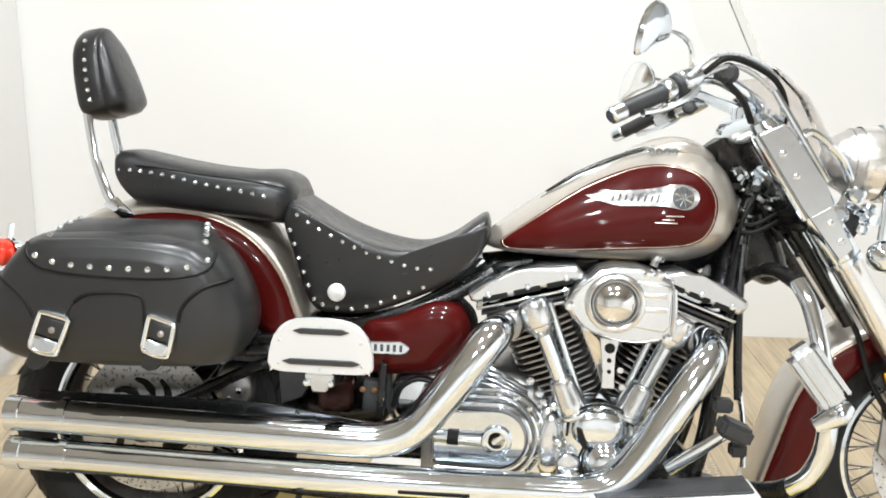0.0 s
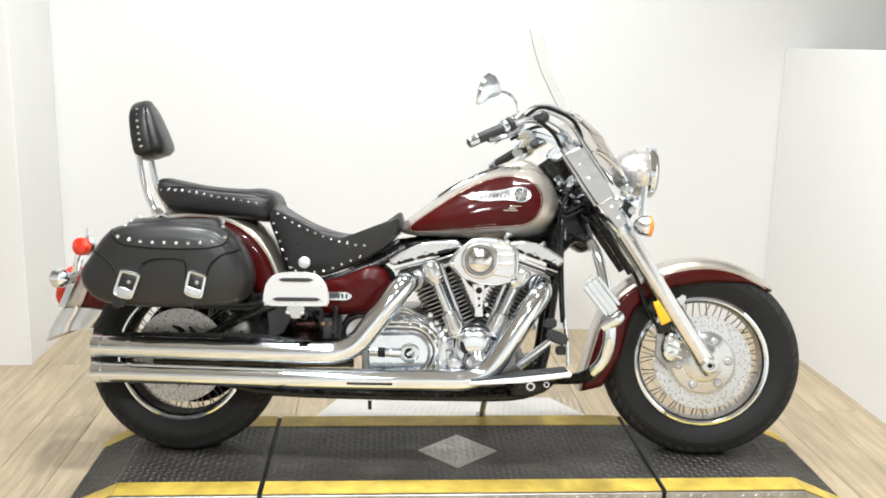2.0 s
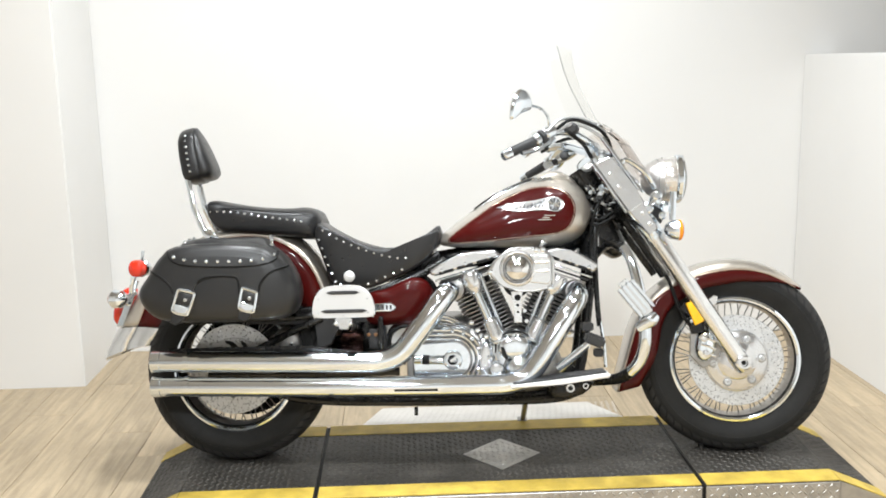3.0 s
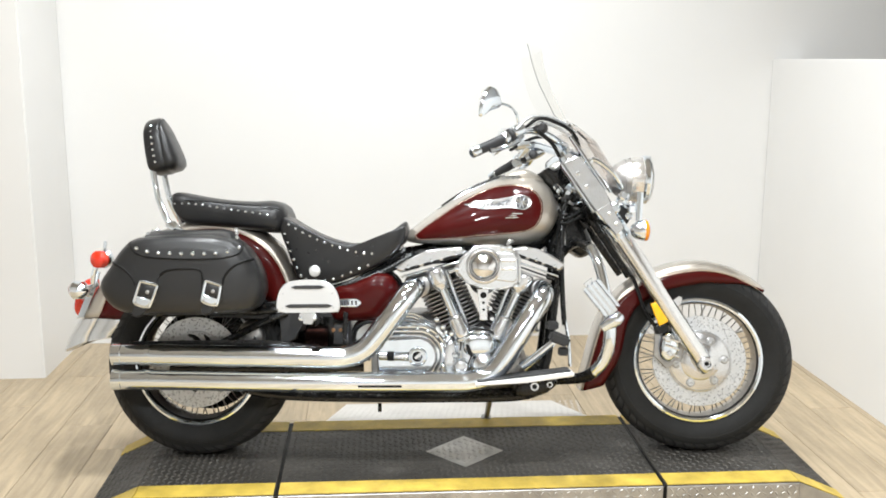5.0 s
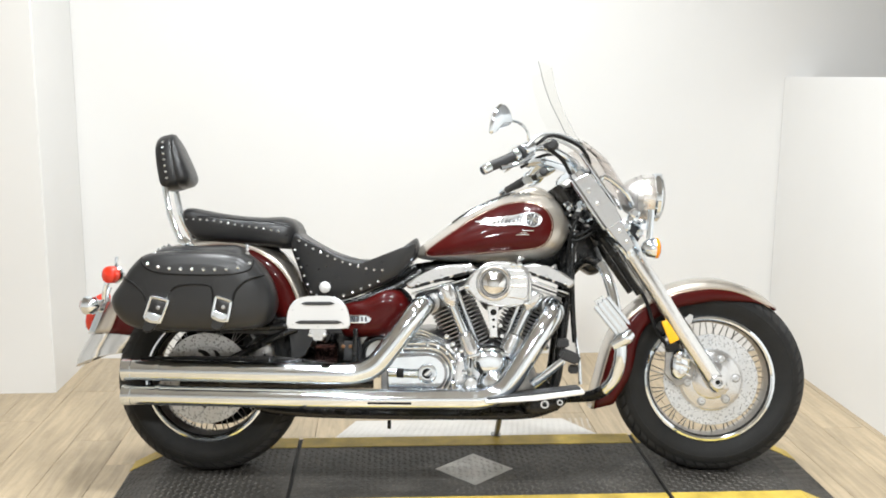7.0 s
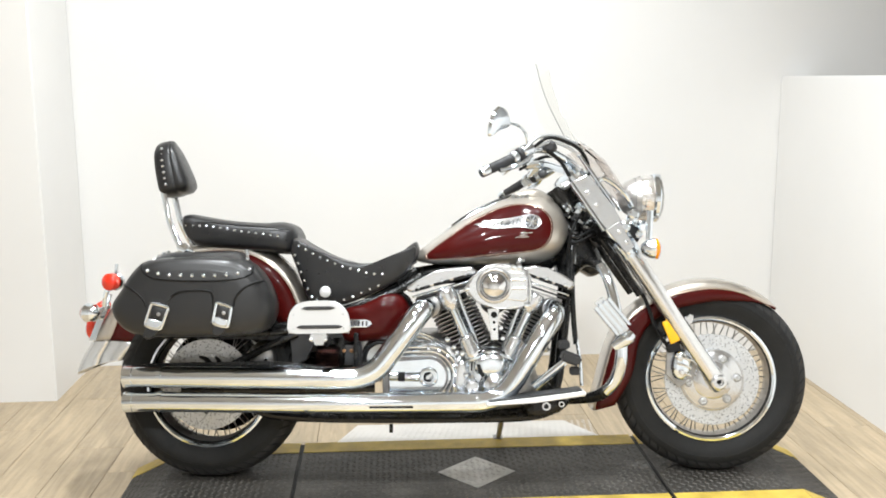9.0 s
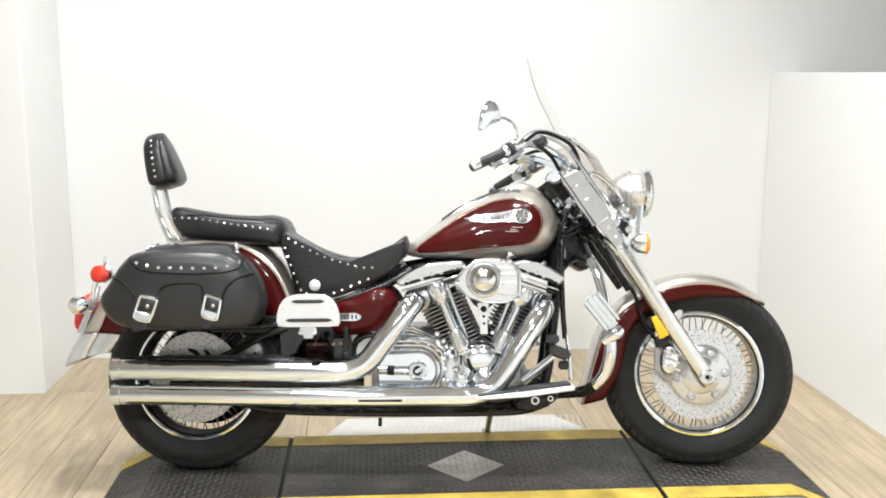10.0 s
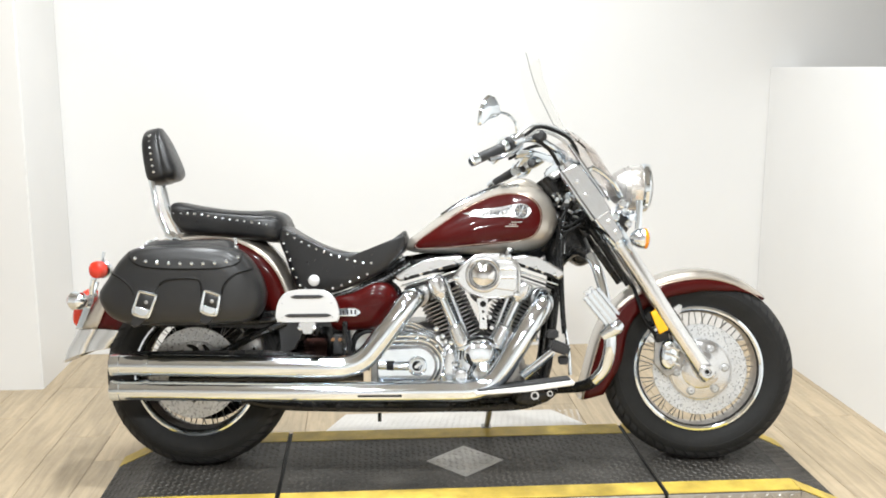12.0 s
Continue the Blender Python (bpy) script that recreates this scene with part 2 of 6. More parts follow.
def prism(outline, y0, y1, bevel=0.004, seg=2, bm=None, smooth_n=0, closed=True):
    """An outline in x, z drawn out from y0 to y1, with rounded rims."""
    O = [(p.x, p.y) for p in spline([(x, z, 0) for x, z in outline], smooth_n, True)] if smooth_n else outline
    own = bmesh.new()
    A = [own.verts.new((x, y0, z)) for x, z in O]
    B = [own.verts.new((x, y1, z)) for x, z in O]
    k = len(O)
    own.faces.new(A)
    own.faces.new(list(reversed(B)))
    for i in range(k):
        own.faces.new((A[i], B[i], B[(i + 1) % k], A[(i + 1) % k]))
    if bevel:
        rim = [e for e in own.edges if (e.verts[0].co.y == e.verts[1].co.y) or (len(O) < 9)]
        bmesh.ops.bevel(own, geom=rim, offset=bevel, segments=seg, affect="EDGES", profile=0.5, clamp_overlap=True)
    return own


def pillow(outline, y0, y1, power=2.4, steps=7, smooth_n=5, inner=0.0):
    """A puffed body: the outline at y0 swells to a dome at y1."""
    O = [Vector((p.x, p.y)) for p in spline([(x, z, 0) for x, z in outline], smooth_n, True)]
    c = sum(O, Vector((0, 0))) / len(O)
    loops = [[(p.x, y0, p.y) for p in O]]
    for k in range(1, steps + 1):
        f = math.pi / 2 * k / steps
        y = y0 + (y1 - y0) * math.sin(f) ** (2 / power)
        s = max(math.cos(f), 0.02) ** (2 / power)
        loops.append([((c + (p - c) * s).x, y, (c + (p - c) * s).y) for p in O])
    return rings(bmesh.new(), loops, True)


def box(cx, cy, cz, sx, sy, sz, bevel=0.003, rot=None):
    bm = bmesh.new()
    bmesh.ops.create_cube(bm, size=1.0, matrix=Matrix.Diagonal((sx, sy, sz, 1)))
    if bevel:
        bmesh.ops.bevel(bm, geom=bm.edges[:], offset=bevel, segments=2, affect="EDGES", clamp_overlap=True)
    bmesh.ops.transform(bm, matrix=pose(cx, cy, cz, *(rot or (0, 0, 0))), verts=bm.verts[:])
    return bm


def rod(a, b, r, seg=12, r2=None):
    return tube([a, b], [r, r if r2 is None else r2], seg)


def along(pts, t):
    """The value at t of a list of (t, value), smoothed."""
    if t <= pts[0][0]:
        return pts[0][1]
    for (a, u), (b, v) in zip(pts, pts[1:]):
        if t <= b:
            f = (t - a) / (b - a)
            return u + (v - u) * f
    return pts[-1][1]


def soft(pts, t, w):
    return sum(along(pts, t + w * k) for k in (-1, -0.5, 0, 0.5, 1)) / 5


# ---- the room ----
def plan_wall(name, outline, z0, z1, material, label):
    """A wall as a plan outline drawn up from z0 to z1."""
    bm = bmesh.new()
    A = [bm.verts.new((x, y, z0)) for x, y in outline]
    B = [bm.verts.new((x, y, z1)) for x, y in outline]
    k = len(outline)
    bm.faces.new(A)
    bm.faces.new(list(reversed(B)))
    for i in range(k):
        bm.faces.new((A[i], B[i], B[(i + 1) % k], A[(i + 1) % k]))
    bmesh.ops.bevel(bm, geom=bm.edges[:], offset=0.006, segments=2, affect="EDGES", clamp_overlap=True)
    return tagged(part(name, bm, material, None), label, "wall", kind="structure")


TOP = 3.4
NORTH, EAST, WEST, STEP = 1.615, 1.790, -1.650, 1.083      # faces of the walls; the west wall steps back from STEP to NORTH
LEDGE = 1.404
plan_wall("wall_north", [(-2.4, NORTH), (3.75, NORTH), (3.75, NORTH + 0.15), (-2.4, NORTH + 0.15)], -0.1, TOP, WALL, "plain white painted wall behind the motorcycle")
plan_wall("wall_west", [(WEST, STEP), (WEST, NORTH), (-2.4, NORTH), (-2.4, STEP + 0.15), (-4.2, STEP + 0.15), (-4.2, STEP)], -0.1, TOP, WALL, "white painted wall with a protruding corner")
plan_wall("wall_east", [(EAST, NORTH), (EAST, -6.2), (EAST + 0.15, -6.2), (EAST + 0.15, NORTH)], -0.1, LEDGE, WALL, "white painted half-height wall with a square ledge")
plan_wall("wall_far_east", [(3.6, NORTH), (3.6, -6.2), (3.75, -6.2), (3.75, NORTH)], -0.1, TOP, WALL, "plain wall of the space beyond the ledge")
plan_wall("wall_south", [(-4.35, -6.2), (3.75, -6.2), (3.75, -6.35), (-4.35, -6.35)], -0.1, TOP, REARWALL, "plain dull white wall closing the room")
plan_wall("wall_far_west", [(-4.2, STEP), (-4.2, -6.2), (-4.35, -6.2), (-4.35, STEP)], -0.1, TOP, WALL, "plain wall closing the room")
plan_wall("ceiling", [(-4.35, -6.35), (3.75, -6.35), (3.75, NORTH + 0.15), (-4.35, NORTH + 0.15)], TOP, TOP + 0.1, CEIL, "plain mid-beige ceiling closing the room")

floor = tagged(part("floor", box(-0.3, -2.1, -0.06, 8.2, 8.5, 0.096, 0), mat("plank_joint", (0.25, 0.185, 0.115), 0.7, var=0.1), None), "light oak laminate floor in long planks", "floor", kind="structure")


# ---- the lift platform ----
H = 0.08
platform = tagged(new("lift_platform"), "low black treadplate lift platform with yellow painted borders", "platform")
TURN = radians(-0.42)


def deck(u, v, z=0.0):
    """A place on the platform: u along it, v across from its middle."""
    return Vector((u * math.cos(TURN) - v * math.sin(TURN), u * math.sin(TURN) + v * math.cos(TURN), z))


def deck_block(corners, z0, z1, bevel=0.002):
    """A slab on the platform from corners (u, v); z1 is one height or one a corner."""
    zs = z1 if isinstance(z1, (list, tuple)) else [z1] * len(corners)
    bm = bmesh.new()
    A = [bm.verts.new(deck(u, v, z0)) for u, v in corners]
    B = [bm.verts.new(deck(u, v, z)) for (u, v), z in zip(corners, zs)]
    k = len(corners)
    bm.faces.new(A)
    bm.faces.new(list(reversed(B)))
    for i in range(k):
        bm.faces.new((A[i], B[i], B[(i + 1) % k], A[(i + 1) % k]))
    if bevel:
        bmesh.ops.bevel(bm, geom=bm.edges[:], offset=bevel, segments=1, affect="EDGES", clamp_overlap=True)
    return bm


VB, VF = 0.268, -0.340          # rear and front edge
UL, UR = -0.507, 0.713           # seams
EL, ER = -0.940, 1.150           # where the end ramps begin
GAP = 0.006
BORDER = 0.083
BACK = 0.090                    # width of the rear border
for name, u0, u1 in (("deck_panel", EL, UL - GAP), ("deck_panel", UL + GAP, UR - GAP), ("deck_panel", UR + GAP, ER)):
    part(name, deck_block([(u0, VF), (u1, VF), (u1, VB), (u0, VB)], 0.004, H), TREAD, platform)
    for v0, v1 in ((VF + 0.001, VF + BORDER), (VB - BACK, VB - 0.001)):
        part("yellow_border", deck_block([(u0 + 0.002, v0), (u1 - 0.002, v0), (u1 - 0.002, v1), (u0 + 0.002, v1)], H - 0.004, H + 0.0022, 0), YELLOW, platform, "worn yellow painted border")
    part("side_plate", deck_block([(u0, VF - 0.006), (u1, VF - 0.006), (u1, VF - 0.001), (u0, VF - 0.001)], 0.012, H - 0.003), BARE, platform, "bare aluminium side plate")
part("seam_gasket", deck_block([(UL - GAP, VF), (UL + GAP, VF), (UL + GAP, VB), (UL - GAP, VB)], 0.004, H - 0.004), PIPING, platform)
part("seam_gasket", deck_block([(UR - GAP, VF), (UR + GAP, VF), (UR + GAP, VB), (UR - GAP, VB)], 0.004, H - 0.004), PIPING, platform)
for s, u0 in ((-1, EL), (1, ER)):
    u1 = u0 + s * 0.165
    rear = VB - 0.015
    part("end_ramp", deck_block([(u0, VF), (u1, VF + 0.01), (u1, rear), (u0, VB)], 0.003, [H, 0.006, 0.006, H]), TREAD, platform, "sloping black treadplate end ramp")
    part("yellow_border", deck_block([(u0, VF + 0.001), (u1, VF + 0.011), (u1, VF + 0.085), (u0, VF + BORDER)], 0.003, [H + 0.0022, 0.009, 0.009, H + 0.0022], 0), YELLOW, platform)
    part("yellow_border", deck_block([(u0, VB - BACK), (u1, rear - 0.085), (u1, rear - 0.001), (u0, VB - 0.001)], 0.003, [H + 0.0022, 0.009, 0.009, H + 0.0022], 0), YELLOW, platform)
    part("side_plate", deck_block([(u0, VF - 0.006), (u1, VF + 0.004), (u1, VF + 0.009), (u0, VF - 0.001)], 0.002, [H - 0.003, 0.006, 0.006, H - 0.003], 0), BARE, platform, "bare aluminium side plate")
part("side_ramp", deck_block([(-0.395, VB + 0.004), (0.615, VB + 0.004), (0.530, VB + 0.38), (-0.320, VB + 0.38)], 0.002, [H - 0.008, H - 0.008, 0.006, 0.006]), LITRAMP, platform, "bare aluminium side ramp behind the deck")

# the bare diamond in the middle of the deck
DU, DV = 0.104, -0.038
part("diamond_inlay", deck_block([(DU - 0.132, DV + 0.004), (DU - 0.008, DV - 0.133), (DU + 0.132, DV - 0.004), (DU + 0.008, DV + 0.133)], H - 0.003, H + 0.0020, 0), BARE, platform, "bare aluminium diamond inlay")


def lugs(name, material, inside, label, z=H):
    """Raised lozenge lugs of treadplate, turned to and fro."""
    verts, faces = [], []
    step = 0.0205
    for i in range(int((ER - EL) / step)):
        for j in range(int(0.62 / step)):
            u, v = EL + (i + 0.5) * step, VF + (j + 0.5) * step
            if not inside(u, v):
                continue
            a = radians(45 if (i + j) % 2 else -45)
            L, W, T = 0.0105, 0.0034, 0.0019
            k = len(verts)
            for du, dv, dz in ((-L, 0, 0), (0, -W, 0), (L, 0, 0), (0, W, 0), (-L * 0.5, 0, T), (0, -W * 0.4, T), (L * 0.5, 0, T), (0, W * 0.4, T)):
                verts.append(deck(u + du * math.cos(a) - dv * math.sin(a), v + du * math.sin(a) + dv * math.cos(a), z + 0.0002 + dz))
            faces.append((k + 4, k + 5, k + 6, k + 7))
            for q in range(4):
                faces.append((k + q, k + (q + 1) % 4, k + 4 + (q + 1) % 4, k + 4 + q))
    me = bpy.data.meshes.new(name)
    me.from_pydata(verts, [], faces)
    me.materials.append(material)
    ob = new(name, me)
    ob.parent = platform
    return tagged(ob, label, kind="stuff")


def in_diamond(u, v, k=1.0):
    return abs(u - DU - 0.06 * (v - DV)) / 0.132 + abs(v - DV) / 0.133 < k


def on_deck(u, v):
    return VF + BORDER + 0.006 < v < VB - BACK - 0.004 and abs(u - UL) > 0.016 and abs(u - UR) > 0.016 and u < ER - 0.01


lugs("tread_lug", GLINTLUG, lambda u, v: on_deck(u, v) and not in_diamond(u, v, 1.09), "raised black treadplate lugs")
lugs("diamond_lug", BARE, lambda u, v: in_diamond(u, v, 0.9), "raised bare treadplate lugs", H + 0.0018)


def slope_lugs(name, material, corner, along_u, along_v, nu, nv, label, proud=0.0019):
    """Treadplate lugs on a sloping plate: corner, and its two edges."""
    o, eu, ev = Vector(corner), Vector(along_u), Vector(along_v)
    nrm = eu.cross(ev).normalized()
    if abs(nrm.z) > 0.1 and nrm.z < 0 or abs(nrm.z) <= 0.1 and nrm.y > 0:
        nrm.negate()
    du, dv = eu.normalized(), ev.normalized()
    verts, faces = [], []
    for i in range(nu):
        for j in range(nv):
            c = o + eu * ((i + 0.5) / nu) + ev * ((j + 0.5) / nv)
            a = radians(45 if (i + j) % 2 else -45)
            p, q = du * math.cos(a) + dv * math.sin(a), dv * math.cos(a) - du * math.sin(a)
            k = len(verts)
            for x, y, z in ((-0.0105, 0, 0), (0, -0.0034, 0), (0.0105, 0, 0), (0, 0.0034, 0), (-0.005, 0, proud), (0, -0.0014, proud), (0.005, 0, proud), (0, 0.0014, proud)):
                verts.append(c + p * x + q * y + nrm * (z + 0.0004))
            faces.append((k + 4, k + 5, k + 6, k + 7))
            for m in range(4):
                faces.append((k + m, k + (m + 1) % 4, k + 4 + (m + 1) % 4, k + 4 + m))
    me = bpy.data.meshes.new(name)
    me.from_pydata(verts, [], faces)
    me.materials.append(material)
    ob = new(name, me)
    ob.parent = platform
    return tagged(ob, label, kind="stuff")


for s, u0 in ((-1, EL), (1, ER)):
    u1 = u0 + s * 0.160
    foot = deck(u0, VF + BORDER + 0.008, H)
    slope_lugs("ramp_lug", GLINTLUG, foot, deck(u1, VF + 0.095, 0.009) - foot, deck(u0, VB - BACK - 0.008, H) - foot, 8, 20, "raised black treadplate lugs")
for u0, u1 in ((EL, UL - GAP), (UL + GAP, UR - GAP), (UR + GAP, ER)):
    foot = deck(u0 + 0.004, VF - 0.006, 0.014)
    slope_lugs("plate_lug", BARE, foot, deck(u1 - 0.004, VF - 0.006, 0.014) - foot, Vector((0, 0, H - 0.019)), int((u1 - u0) / 0.0205), 3, "raised bare treadplate lugs")
foot = deck(-0.380, VB + 0.010, H - 0.008)
slope_lugs("side_ramp_lug", LITRAMP, foot, deck(0.590, VB + 0.010, H - 0.008) - foot, deck(-0.325, VB + 0.375, 0.006) - foot, 41, 16, "raised bare treadplate lugs", 0.0007)
for u in (-0.33, -0.12, 0.09, 0.30, 0.51):
    part("hinge_slot", deck_block([(u - 0.014, VB + 0.014), (u + 0.014, VB + 0.014), (u + 0.014, VB + 0.022), (u - 0.014, VB + 0.022)], H - 0.012, H - 0.0075, 0), PIPING, platform)


# ---- the motorcycle, built upright in its own axes: x ahead, right side at -y ----
bike = tagged(new("motorcycle"), "maroon and champagne cruiser motorcycle leaning on its sidestand", "motorcycle")
bike.matrix_basis = pose(0.030, 0.006, H, -10.75, 0, -4.45)

FX, FZ, FR = 0.838, 0.297, 0.299     # front wheel
RX, RZ, RR = -0.826, 0.311, 0.313    # rear wheel


def tyre_profile(r, w, rim):
    """Closed section of a tyre (radius, across)."""
    pts = [(rim - 0.004, -w * 0.30), (rim + 0.010, -w * 0.40), (rim + (r - rim) * 0.45, -w * 0.50), (rim + (r - rim) * 0.72, -w * 0.47), (r - 0.012, -w * 0.33), (r - 0.003, -w * 0.16)]
    full = pts + [(r, 0)] + [(a, -b) for a, b in reversed(pts)]
    return [(p.x, p.y) for p in spline([(a, b, 0) for a, b in full], 3)]


def wheel(name, cx, cz, r, w, front):
    rim = 0.196 if front else 0.205
    dr = rim - 0.205
    hubob = part(name, ring_turned([(0.022, -0.075), (0.030, -0.078), (0.034, -0.06), (0.046, -0.045), (0.046, -0.034), (0.028, -0.026), (0.028, 0.026), (0.046, 0.034), (0.046, 0.045), (0.034, 0.06), (0.022, 0.07)], (cx, 0, cz), seg=40), ALLOY, bike, "laced wheel with a polished alloy hub")
    part("tyre", ring_turned(tyre_profile(r, w, rim), (cx, 0, cz), seg=96), RUBBER, hubob, "black rubber tyre")
    b = w * 0.36
    lip = [(0.211, -b + 0.004), (0.2135, -b - 0.005), (0.2095, -b - 0.0105), (0.203, -b - 0.0125), (0.1965, -b - 0.0085), (0.1950, -b * 0.74), (0.1915, -b * 0.50), (0.1885, -b * 0.32)]
    lip = [(q + dr, o) for q, o in lip]
    well = lip[4:] + [(0.187 + dr, 0)] + [(q, -o) for q, o in reversed(lip[4:])]
    rim_ob = part("rim", ring_turned(lip[:5] + [(0.201 + dr, -b * 0.8), (0.205 + dr, -b * 0.8)], (cx, 0, cz), seg=96), CHROME, hubob, "chrome wheel rim")
    part("rim_lip", ring_turned([(q, -o) for q, o in lip[:5] + [(0.201 + dr, -b * 0.8), (0.205 + dr, -b * 0.8)]], (cx, 0, cz), seg=96), CHROME, rim_ob)
    # black ring standing in for the dark reflection inside the rim
    part("rim_line", ring_turned([(0.1962 + dr, -b - 0.0095), (0.1950 + dr, -b - 0.0100), (0.1930 + dr, -b * 0.86), (0.1945 + dr, -b * 0.80)], (cx, 0, cz), seg=96), PIPING, rim_ob, "dark line for the reflection inside the rim")
    part("rim_well", ring_turned(well + [(q + 0.003, o) for q, o in reversed(well)], (cx, 0, cz), seg=96), LAMPCHROME, rim_ob, "hazy chrome rim well")
    for o in (-1, 1):
        part("sidewall_ridge", ring_turned([(rim + (r - rim) * q, o * w * h) for q, h in ((0.50, 0.492), (0.53, 0.510), (0.57, 0.508), (0.60, 0.480))], (cx, 0, cz), seg=96), RUBBER, hubob)
    crown = [(r - 0.036, -w * 0.484), (r - 0.0205, -w * 0.440), (r - 0.0085, -w * 0.345), (r - 0.0002, -w * 0.170), (r + 0.0022, 0)]
    part("tread_band", ring_turned(crown + [(q, -o) for q, o in reversed(crown[:-1])] + [(r - 0.012, 0)], (cx, 0, cz), seg=96), TREADRUBBER, hubob, "tyre tread, greyer than the sidewalls")
    groove = None
    for k in range(52):
        a = 2 * math.pi * k / 52
        if groove is None:
            groove = part("tread_groove", tube([(-0.006, -w * 0.17, r - 0.0018), (0.0, -w * 0.345, r - 0.0108), (0.010, -w * 0.434, r - 0.0224), (0.024, -w * 0.478, r - 0.0350)], [0.0014, 0.0032, 0.0032, 0.0014], 6, 4), PIPING, hubob)
            groove.matrix_basis = Matrix.Translation((cx, 0, cz))
        else:
            again(groove, Matrix.Translation((cx, 0, cz)) @ Matrix.Rotation(a, 4, "Y"))
    spoke = None
    for k in range(60):
        side = -1 if k % 2 == 0 else 1
        lean = 0.62 if (k // 2) % 2 == 0 else -0.62
        a0 = 2 * math.pi * k / 60
        if k < 4:
            a1 = a0 + lean
            pa = (cx + 0.045 * math.cos(a1), side * 0.040, cz + 0.045 * math.sin(a1))
            pb = (cx + (0.189 + dr) * math.cos(a0), side * 0.010, cz + (0.189 + dr) * math.sin(a0))
            sp = part("spoke", rod(pa, pb, 0.0018, 6), SPOKE, hubob)
            spoke = (spoke or []) + [sp]
        else:
            turn = -2 * math.pi * (k - k % 4) / 60
            again(spoke[k % 4], Matrix.Translation((cx, 0, cz)) @ Matrix.Rotation(turn, 4, "Y") @ Matrix.Translation((-cx, 0, -cz)))
    y = -0.078
    R1, R0 = (0.145 if front else 0.150), 0.090
    rotor = part("brake_disc", ring_turned([(R0, y - 0.002), (R1 - 0.001, y - 0.002), (R1, y), (R1 - 0.001, y + 0.002), (R0, y + 0.002)], (cx, 0, cz), seg=72), STEEL, hubob, "drilled steel brake disc")
    hole = None
    for ring_r, cnt, off in ((R1 - 0.007, 30, 0.0), (R1 - 0.018, 30, 0.07), (R1 - 0.029, 30, 0.14)):
        for k in range(cnt):
            a = 2 * math.pi * k / cnt + off
            m = Matrix.Translation((cx + ring_r * math.cos(a), y - 0.0024, cz + ring_r * math.sin(a)))
            if hole is None:
                hole = turned([(0.0021, -0.0003), (0.0021, 0.0003)], (0, 0, 0), seg=8)
                me = bpy.data.meshes.new("disc_hole")
                hole.to_mesh(me)
                hole.free()
                me.materials.append(EMBLEMDARK)
                hole = me
            if ring_r > R1 - 0.025 or k % 2:
                o = new("disc_hole", hole)
                o.parent = hubob
                o.matrix_basis = m
    if front:
        part("disc_carrier", turned([(0.099, -0.004), (0.097, -0.010), (0.084, -0.016), (0.060, -0.018), (0.052, -0.024), (0.030, -0.026)], (cx, y, cz), seg=64), BRUSHED, hubob, "polished alloy disc carrier")
        for k in range(6):
            a = 2 * math.pi * k / 6 + 0.10
            part("bolt_recess", turned([(0.0140, 0.0), (0.0140, -0.0022), (0.002, -0.0022)], (cx + 0.074 * math.cos(a), y - 0.0155, cz + 0.074 * math.sin(a)), seg=18), FIN, hubob)
            part("carrier_bolt", turned([(0.0105, 0.0), (0.0105, -0.005), (0.0075, -0.0075), (0.0050, -0.0075), (0.0045, -0.004), (0.001, -0.004)], (cx + 0.074 * math.cos(a), y - 0.0168, cz + 0.074 * math.sin(a)), seg=16), STEEL, hubob)
        part("carrier_step", ring_turned([(0.0945, y - 0.0110), (0.0935, y - 0.0135), (0.0920, y - 0.0135), (0.0910, y - 0.0110)], (cx, 0, cz), seg=64), FIN, hubob)
    else:
        part("disc_carrier", turned([(0.104, -0.002), (0.102, -0.0035), (0.06, -0.004), (0.045, -0.008), (0.030, -0.010)], (cx, y, cz), seg=64), STEEL, hubob, "slotted steel disc carrier")
        part("belt_pulley", ring_turned([(0.02, 0.085), (0.176, 0.085), (0.181, 0.088), (0.181, 0.118), (0.176, 0.120), (0.02, 0.112)], (cx, 0, cz), seg=64), BLACK, hubob, "black belt pulley")
        for k in range(11):
            a = 2 * math.pi * k / 11 + 0.2
            part("carrier_slot", tube([(cx + rr * math.cos(a + t), y - 0.0042, cz + rr * math.sin(a + t)) for rr, t in ((0.056, 0.0), (0.070, 0.12), (0.084, 0.30), (0.096, 0.52))], [0.004, 0.0085, 0.0075, 0.004], 8, 4, flat=0.25), PIPING, hubob)
        part("axle_cap", turned([(0.036, -0.02), (0.034, -0.04), (0.022, -0.052), (0.008, -0.054)], (cx, y, cz), seg=24), DARK, hubob, "black axle cap")
    return hubob


front = wheel("front_wheel", FX, FZ, FR, 0.130, True)
STEER = -4.0                         # the bars are turned a little to the right
front.matrix_basis = Matrix.Translation((FX - 0.010, 0, FZ)) @ Matrix.Rotation(radians(STEER), 4, "Z") @ Matrix.Translation((-FX, 0, -FZ)) @ front.matrix_basis
rear = wheel("rear_wheel", RX, RZ, RR, 0.160, False)
rear.location = (0.021, -0.048, -0.009)


